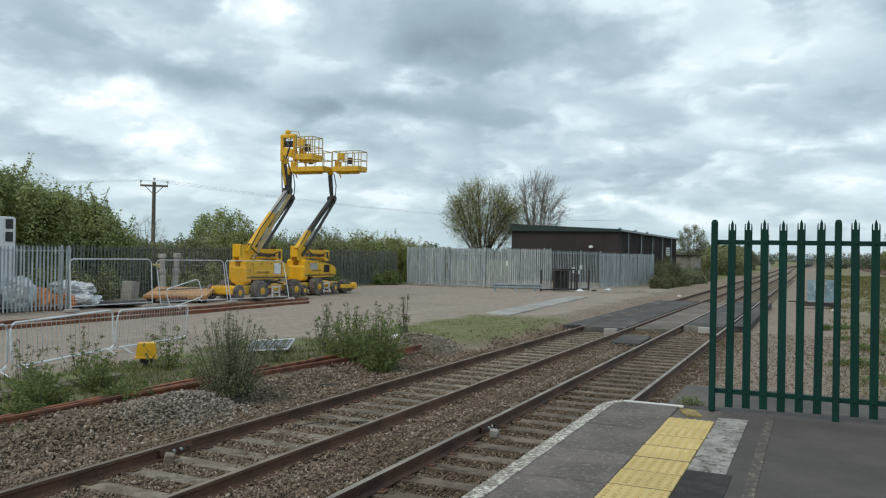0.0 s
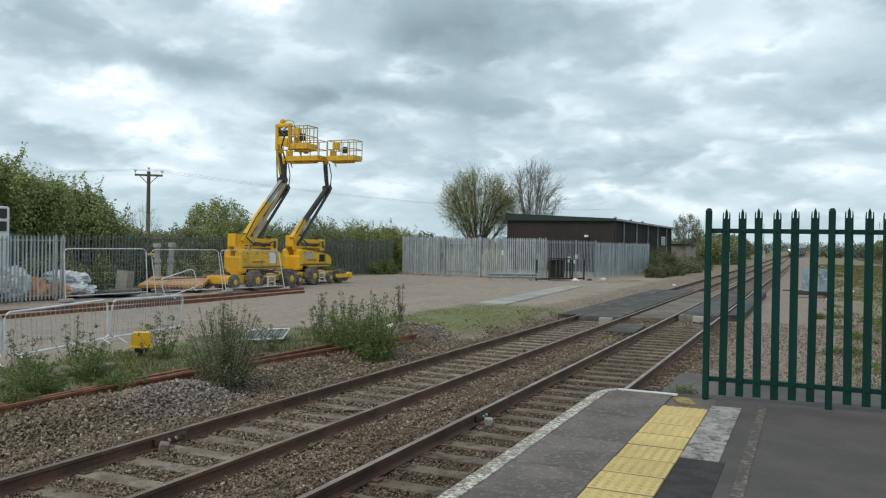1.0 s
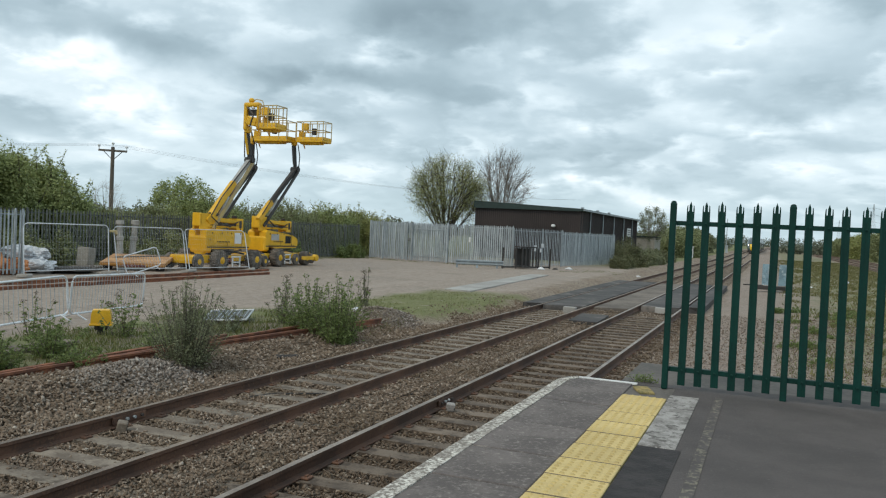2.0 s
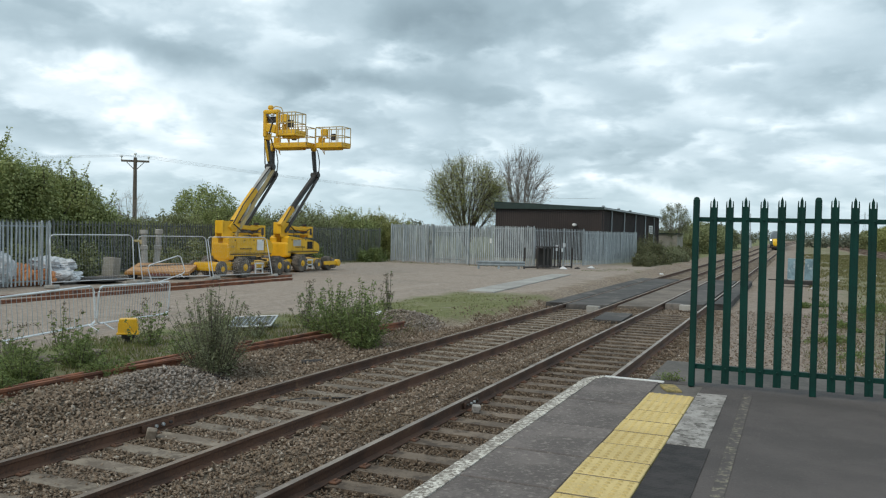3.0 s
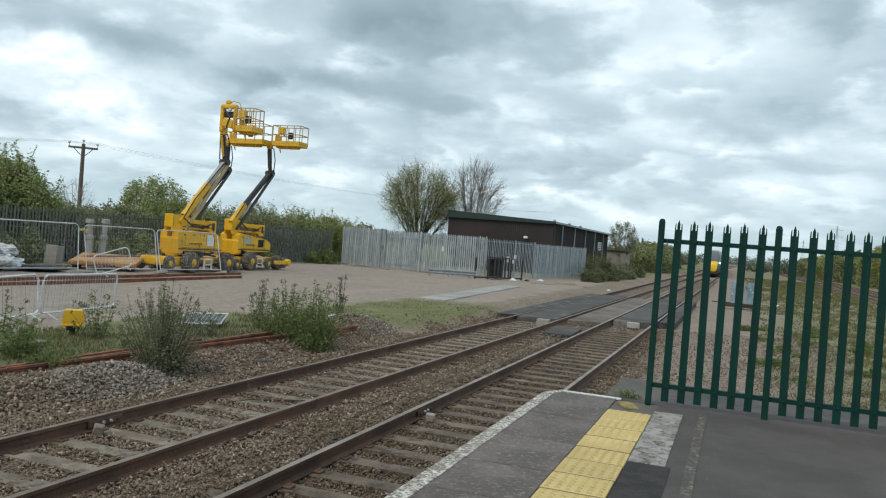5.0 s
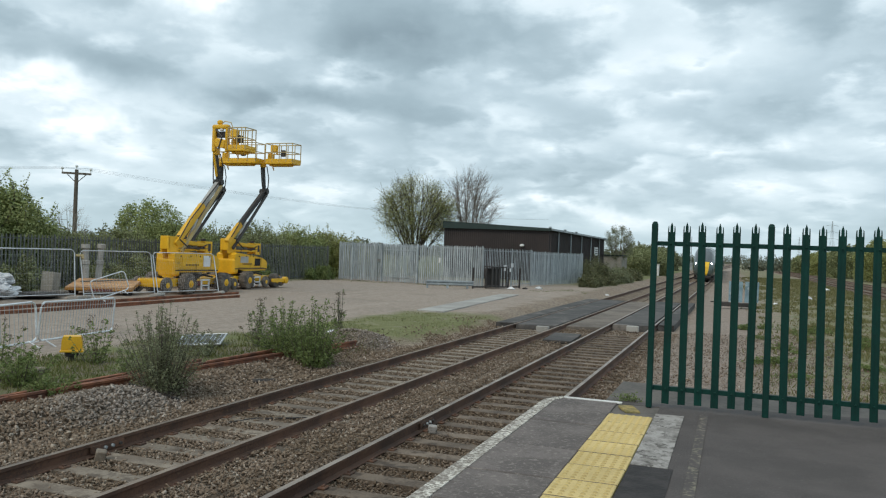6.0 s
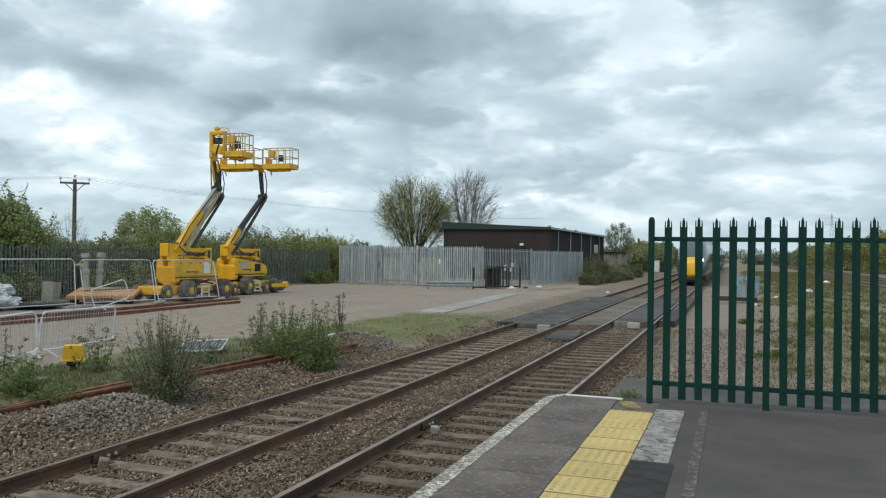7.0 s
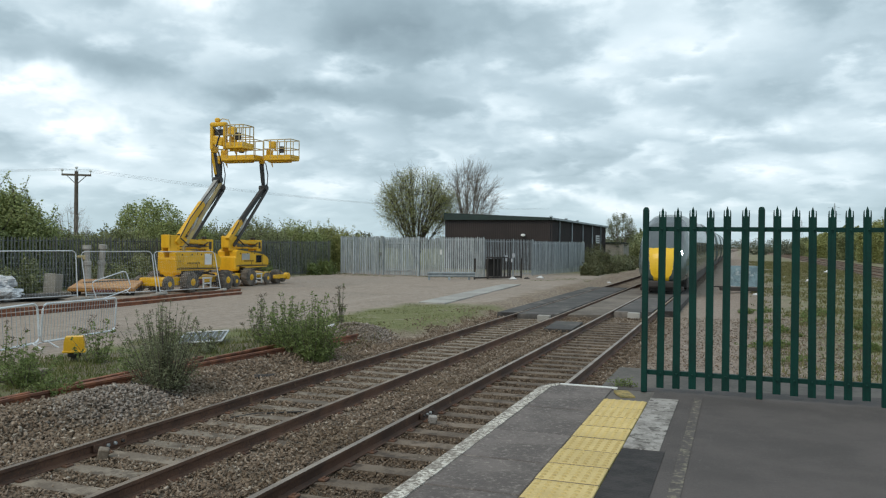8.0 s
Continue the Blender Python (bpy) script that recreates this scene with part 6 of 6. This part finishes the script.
def hedge(x, y, rx, ry, h, n, size, mat, label, seed, sprigs=10, name="hedge_bush"):
    """A dense bush: leaves over many lumps of uneven size, filled to the ground, with twigs that stand out of the outline."""
    rng = np.random.default_rng(seed)
    t = thing(name, pose(x, y, -0.03), label, "bush", "hedge")
    n, size = (int(n * 5.2), size * 0.54) if x < -28 and h > 3 else (int(n * 2.8), size * 0.78)
    lumps = max(24, int(rx * ry * 9))
    a, s = rng.uniform(0, 2 * np.pi, lumps), np.sqrt(rng.uniform(0, 1, lumps))
    c = np.stack([rx * s * np.cos(a), ry * s * np.sin(a), np.zeros(lumps)], 1)
    top = h * (1 - 0.32 * s ** 2) * rng.uniform(0.80 if h > 3 else 0.45, 1.04, lumps)
    rad = rng.uniform(0.10, 0.22, lumps) * min(h, 4.0) + 0.12
    i = rng.integers(0, lumps, n)
    d = rng.normal(size=(n, 3))
    d /= np.linalg.norm(d, axis=1, keepdims=True)
    col = np.where(rng.uniform(size=n) < 0.45, 1.0, rng.uniform(0.05, 1.0, n))
    p = c[i] + d * (rad[i] * rng.uniform(0.4, 1.1, n))[:, None]
    p[:, 2] = np.abs(p[:, 2] + (top[i] - rad[i]) * col)
    b = Build()
    extra = []
    for k in range(sprigs):
        j = rng.integers(0, lumps)
        a0 = Vector((c[j][0], c[j][1], top[j] - rad[j]))
        e = a0 + Vector((rng.normal(0, 0.55), rng.normal(0, 0.55), 1.0)).normalized() * (rad[j] + min(h, 3.6) * rng.uniform(0.06, 0.22))
        b.tube([a0, a0.lerp(e, 0.5) + Vector((0.05, 0.05, 0)), e], [0.025, 0.016, 0.006], 4, False)
        q = rng.uniform(0.2, 1, 34)[:, None]
        extra.append(np.array(a0)[None] * (1 - q) + np.array(e)[None] * q + rng.normal(0, 0.085, (34, 3)))
    for k in range(8):
        j = rng.integers(0, lumps)
        b.tube([(c[j][0] * 0.6, c[j][1] * 0.6, 0), (c[j][0], c[j][1], top[j] * 0.8)], [0.06, 0.02], 5, False)
    tagged(part("stem_growth", b, M["bark"], t), kind="stuff")
    stray = sum(len(q) for q in extra)
    face = np.concatenate([d + np.array([0, 0, 0.7]), rng.normal(size=(stray, 3)) + np.array([0, 0, 1.2])])
    tagged(part("foliage", leaves("foliage", np.concatenate([p] + extra), size, M[mat], rng, 1.5, 0.0, face), None, t), kind="stuff")
    return t


HB = "dense dark green hedgerow bush behind the fence"
hedge(-32.5, 17.0, 3.0, 3.2, 6.0, 10000, 0.16, "leaf_hedge", "tall green hawthorn bush behind the palisade fence", 61, 60)
hedge(-33.2, 23.6, 3.2, 3.6, 6.6, 12000, 0.16, "leaf_hedge", "tall green hawthorn bush behind the palisade fence", 62, 90)
hedge(-33.4, 28.6, 2.6, 3.0, 5.2, 9000, 0.16, "leaf_hedge", "tall green hawthorn bush behind the palisade fence", 63, 70)
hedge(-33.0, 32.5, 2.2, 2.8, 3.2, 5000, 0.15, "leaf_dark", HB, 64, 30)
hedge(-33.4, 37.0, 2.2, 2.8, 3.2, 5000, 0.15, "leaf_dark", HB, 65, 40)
hedge(-33.6, 42.0, 2.4, 3.4, 4.2, 6600, 0.15, "leaf_hedge", "fresh green hedgerow bush behind the fence", 66, 60)
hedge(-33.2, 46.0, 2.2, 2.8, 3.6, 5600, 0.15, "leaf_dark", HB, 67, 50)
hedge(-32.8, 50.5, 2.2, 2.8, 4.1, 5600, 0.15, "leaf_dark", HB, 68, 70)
hedge(-32.3, 55.5, 2.2, 2.8, 4.0, 5600, 0.16, "leaf_hedge", "fresh green hedgerow bush behind the fence", 69, 70)
hedge(-32.0, 60.5, 2.2, 2.8, 3.9, 5000, 0.16, "leaf_spring", "yellow-green hedgerow bush behind the fence", 70, 80)
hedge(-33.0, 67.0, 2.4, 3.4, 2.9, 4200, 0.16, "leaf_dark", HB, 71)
hedge(-28.9, 53.0, 0.9, 1.4, 1.2, 1500, 0.10, "leaf_weed", "green brambles at the fence foot", 72, 6)
hedge(-28.9, 44.5, 0.9, 2.2, 1.0, 1500, 0.10, "leaf_weed", "green brambles at the fence foot", 73, 6)
hedge(-28.9, 33.5, 0.8, 3.0, 1.9, 2300, 0.10, "leaf_dark", "green brambles at the fence foot", 74, 8)
hedge(-29.2, 25.0, 0.7, 3.0, 1.9, 2300, 0.10, "leaf_dark", "green brambles at the fence foot", 75, 6)
BR = "tangled grey-green brambles beside the railway"
hedge(-12.2, 73.0, 0.9, 2.4, 2.7, 1500, 0.11, "leaf_bramble", BR, 92, 50)
hedge(-11.0, 64.5, 1.0, 2.6, 1.0, 1500, 0.09, "leaf_bramble", BR, 76, 60)
hedge(-10.9, 69.5, 1.2, 3.0, 1.6, 2000, 0.10, "leaf_bramble", BR, 77, 60)
hedge(-10.9, 75.0, 1.3, 3.4, 1.5, 2200, 0.11, "leaf_dusty", BR, 78, 50)
hedge(-10.9, 80.0, 1.5, 4.0, 1.4, 3000, 0.12, "leaf_dusty", BR, 79, 30)
hedge(-11.2, 90.0, 1.8, 5.0, 1.4, 3600, 0.15, "leaf_bramble", BR, 80, 20)
TB = "green trackside bushes along the railway"
hedge(-13.0, 125.0, 4.0, 8.0, 4.2, 6000, 0.22, "leaf_dark", TB, 81, 20)
hedge(-15.0, 150.0, 4.5, 10.0, 5.2, 6000, 0.26, "leaf_dark", TB, 82, 20)
hedge(-16.0, 185.0, 4.5, 12.0, 5.5, 5000, 0.34, "leaf_dusty", TB, 83, 20)
FH = "yellow-green hedge beyond the far track"
hedge(33.0, 78.0, 4.5, 7.0, 5.0, 4000, 0.26, "leaf_spring", FH, 87, 14)
hedge(29.0, 98.0, 4.5, 8.0, 5.6, 4600, 0.26, "leaf_spring", FH, 86, 14)
hedge(25.5, 124.0, 4.0, 10.0, 6.6, 5200, 0.28, "leaf_hedge", FH, 84, 20)
hedge(23.0, 152.0, 3.6, 12.0, 7.2, 5600, 0.30, "leaf_spring", FH, 85, 24)
hedge(21.5, 184.0, 3.4, 13.0, 6.8, 5600, 0.32, "leaf_dark", FH, 88, 24)
hedge(20.0, 216.0, 3.4, 13.0, 6.2, 5000, 0.34, "leaf_spring", FH, 89, 20)
hedge(19.0, 250.0, 3.4, 14.0, 5.6, 5000, 0.36, "leaf_dark", FH, 90, 20)


def far_woods():
    rng = np.random.default_rng(91)
    pts = []
    for a in np.arange(-42, 62, 0.55):
        d = rng.uniform(250, 420)
        hgt = rng.uniform(3.4, 6.6) * (0.62 if -12 < a < 7 else 1.0)
        n = 300
        p = rng.normal(size=(n, 3))
        p /= np.linalg.norm(p, axis=1, keepdims=True)
        p = p * np.array([4.5, 4.5, hgt * 0.55]) * rng.uniform(0.5, 1.05, (n, 1))
        p[:, 2] = np.abs(p[:, 2] + hgt * 0.42)
        p[:, 0] += -d * math.sin(math.radians(a))
        p[:, 1] += d * math.cos(math.radians(a))
        if not (-14 < p[:, 0].mean() - float(bend(min(d, 600))) < 5):
            pts.append(p)
    for a in np.arange(-12, 14, 0.22):
        d = rng.uniform(760, 860)
        hgt = rng.uniform(6.0, 11.0)
        p = rng.normal(size=(260, 3))
        p /= np.linalg.norm(p, axis=1, keepdims=True)
        p = p * np.array([5.5, 5.5, hgt * 0.55]) * rng.uniform(0.5, 1.05, (260, 1))
        p[:, 2] = np.abs(p[:, 2] + hgt * 0.42)
        pts.append(p + np.array([-d * math.sin(math.radians(a)), d * math.cos(math.radians(a)), 0]))
    tagged(new("far_woods", leaves("far_woods", np.concatenate(pts), 0.75, M["far_wood"], rng, 1.2)), "line of far trees along the horizon, haze put into the leaf colour", "trees", kind="stuff")


far_woods()


def pylon(x, y, h, turn):
    t = thing("pylon", pose(x, y, 0, 0, 0, turn), "far grey lattice power pylon", "pylon", "far pylons")
    b = Build()
    w = h * 0.09
    lv = [(0, 1), (0.35, 0.55), (0.6, 0.3), (1.0, 0.05)]
    for (z0, k0), (z1, k1) in zip(lv, lv[1:]):
        for sx, sy in ((-1, -1), (1, -1), (1, 1), (-1, 1)):
            b.tube([(sx * w * k0, sy * w * k0, z0 * h), (sx * w * k1, sy * w * k1, z1 * h)], 0.07, 4)
            b.tube([(sx * w * k0, sy * w * k0, z0 * h), (-sy * w * k1, sx * w * k1, z1 * h)], 0.045, 4)
    part("tower", b, M["galv"], t)
    for z in (0.62, 0.76, 0.9):
        part("arm", Build().tube([(-h * 0.14, 0, z * h), (0, 0, z * h + 0.8), (h * 0.14, 0, z * h)], 0.08, 4), M["galv"], t)


pylon(57.0, 557.0, 30.0, 20)
pylon(62.0, 900.0, 30.0, 20)


def signal_mast():
    t = thing("signal_mast", pose(-9.0 + float(bend(200)), 200.0, 0), "slim grey trackside signal mast", "mast")
    part("mast", Build().tube([(0, 0, 0), (0, 0, 8.0)], [0.10, 0.07], 8), M["galv"], t)
    part("cabinet", Build().box((0.1, -0.4, 0.9), (0.6, 0.6, 1.8), ch=0.03), M["galv"], t)


signal_mast()
tagged(part("relay_cabinet", Build().box((0, 0, 0.8), (0.8, 0.7, 1.6), ch=0.04).box((0, 0, 1.63), (0.9, 0.8, 0.06)), M["white_paint"], m=pose(-10.4, 118.0, 0)), "pale grey trackside relay cabinet", "cabinet")


# ---------------------------------------------------------------- train
def train():
    t = thing("train", pose(0, 0, 0), "dark green high-speed train with a yellow nose and lit headlamps", "train")
    sec = 72

    def ring(s, w, zt, zb, flat):
        """One outline of the body: a rounded box, half width w, from zb to zt."""
        out = []
        for k in range(sec):
            a = 2 * math.pi * (k + 0.5) / sec
            c, d = math.cos(a), math.sin(a)
            e = flat
            x = w * (1 if c > 0 else -1) * abs(c) ** e
            z = (zt + zb) / 2 + (zt - zb) / 2 * (1 if d > 0 else -1) * abs(d) ** e
            if z > zb + (zt - zb) * 0.5:
                x *= 1 - 0.16 * ((z - zb) / (zt - zb) - 0.5) / 0.5
            out.append((x, s, z))
        return out

    prof = [(0.0, 0.52, 1.75, 0.78, 0.7), (0.10, 0.74, 2.0, 0.66, 0.65), (0.22, 0.86, 2.15, 0.60, 0.62), (0.38, 0.98, 2.32, 0.54, 0.6), (0.58, 1.07, 2.47, 0.50, 0.58), (0.8, 1.14, 2.62, 0.46, 0.56), (1.5, 1.26, 3.12, 0.42, 0.54), (2.3, 1.32, 3.58, 0.40, 0.56), (3.3, 1.35, 3.92, 0.40, 0.56), (4.6, 1.36, 4.08, 0.40, 0.54), (6.5, 1.36, 4.12, 0.40, 0.50), (25.8, 1.36, 4.12, 0.40, 0.48)]
    fine = []
    for a, c in zip(prof, prof[1:]):
        steps = 5 if c[0] < 4 else 2
        fine += [tuple(u + (w - u) * k / steps for u, w in zip(a, c)) for k in range(steps)]
    prof = fine + [prof[-1]]
    v = [p for q in prof for p in ring(*q)]
    faces = [(i * sec + k, i * sec + (k + 1) % sec, i * sec + sec + (k + 1) % sec, i * sec + sec + k) for i in range(len(prof) - 1) for k in range(sec)]
    faces.append(tuple(range(sec)))
    groups = {"shell": [], "yellow_panel": [], "windscreen": [], "roof": []}
    for q in faces:
        c = sum((Vector(v[i]) for i in q), Vector()) / len(q)
        if len(q) > 4 or (c.y < 1.2 and abs(c.x) < 0.36 + 0.18 * min(max((c.z - 0.75) / 0.5, 0), 1) + 0.10 * min(max((c.z - 1.3) / 0.9, 0), 1) and 0.64 < c.z < 2.27):
            g = "yellow_panel"
        elif 0.5 < c.y < 3.3 and abs(c.x) < 0.98 and c.z > 2.29:
            g = "windscreen"
        elif c.z > 3.45:
            g = "roof"
        else:
            g = "shell"
        groups[g].append(q)
    def pick(name):
        """The corners that one group of faces uses, and those faces."""
        used = sorted({i for q in groups[name] for i in q})
        at = {i: k for k, i in enumerate(used)}
        return Build().add([v[i] for i in used], [tuple(at[i] for i in q) for q in groups[name]])

    car = part("lead_car", pick("shell"), M["train_green"], t, smooth=True)
    part("yellow_panel", pick("yellow_panel"), M["train_yellow"], car, "bright yellow warning panel", smooth=True)
    part("windscreen", pick("windscreen"), M["train_glass"], car, "dark curved windscreen", smooth=True)
    part("roof", pick("roof"), M["train_roof"], car, smooth=True)
    for x in (-0.86, 0.86):
        part("headlamp", Build().lathe((x, 0.60, 2.02), "z", [(-0.13, 0.05), (-0.07, 0.11), (0.07, 0.11), (0.13, 0.05)], 12), M["headlamp"], car, "bright white headlamp")
    part("coupler", Build().box((0, 0.35, 0.48), (1.7, 0.8, 0.35), ch=0.08), M["iron"], car)
    part("plough", Build().box((0, 0.55, 0.25), (2.1, 0.5, 0.22), ch=0.05), M["iron"], car)
    body = [(s, 1.36, 4.12, 0.40, 0.48) for s in (0.0, 25.4)]
    bv = [p for q in body for p in ring(*q)]
    bf = [(k, (k + 1) % sec, sec + (k + 1) % sec, sec + k) for k in range(sec)] + [tuple(range(sec)), tuple(range(sec, 2 * sec))]
    cm = Build().add(bv, bf).mesh("car", M["train_green"], True)
    rm = Build().box((0, 12.7, 4.06), (1.7, 25.2, 0.12), ch=0.05).mesh("roof_panel", M["train_roof"])
    wb = Build().box((0, 0, 0), (0.02, 1.5, 0.72), ch=0.005).mesh("window", M["black_glass"])
    bogie = Build().box((0, 0, 0.32), (2.2, 3.6, 0.34), ch=0.05)
    for y in (-1.3, 1.3):
        for x in (-0.75, 0.75):
            bogie.lathe((x - 0.06, y, 0.43), "x", [(0, 0.43), (0.12, 0.43)], 16)
    bogie = bogie.mesh("bogie", M["iron"])
    frame_m = Build().box((0, 12.7, 0.5), (2.3, 24.0, 0.55), ch=0.05).mesh("underframe", M["iron"])
    starts = [0.0] + [26.0 * k for k in range(1, 5)]
    for i, s in enumerate(starts):
        if i:
            c = part("car", cm, None, t, m=pose(0, s, 0))
            part("roof_panel", rm, None, c)
        else:
            c = car
        part("underframe", frame_m, None, c, m=pose(0, 1.0 if not i else 0, 0))
        for y in (4.4, 21.2):
            part("bogie", bogie, None, c, m=pose(0, y, 0))
        for x in (-1.355, 1.355):
            for k in range(8 if not i else 10):
                part("window", wb, None, c, m=pose(x, (7.0 if not i else 2.6) + k * 2.25, 2.25))
    return t


TRAIN = train()


def motions():
    rows = []
    for k in range(33):
        t = k * 0.25
        y = 41.0 + 30.0 * (8.0 - t)
        x0, x1 = float(bend(y)), float(bend(y + 60))
        rows.append((t, pose(-3.4545 + x0, y, 0, 0, 0, math.degrees(math.atan2(x0 - x1, 60)))))
    walk(TRAIN, rows)


motions()
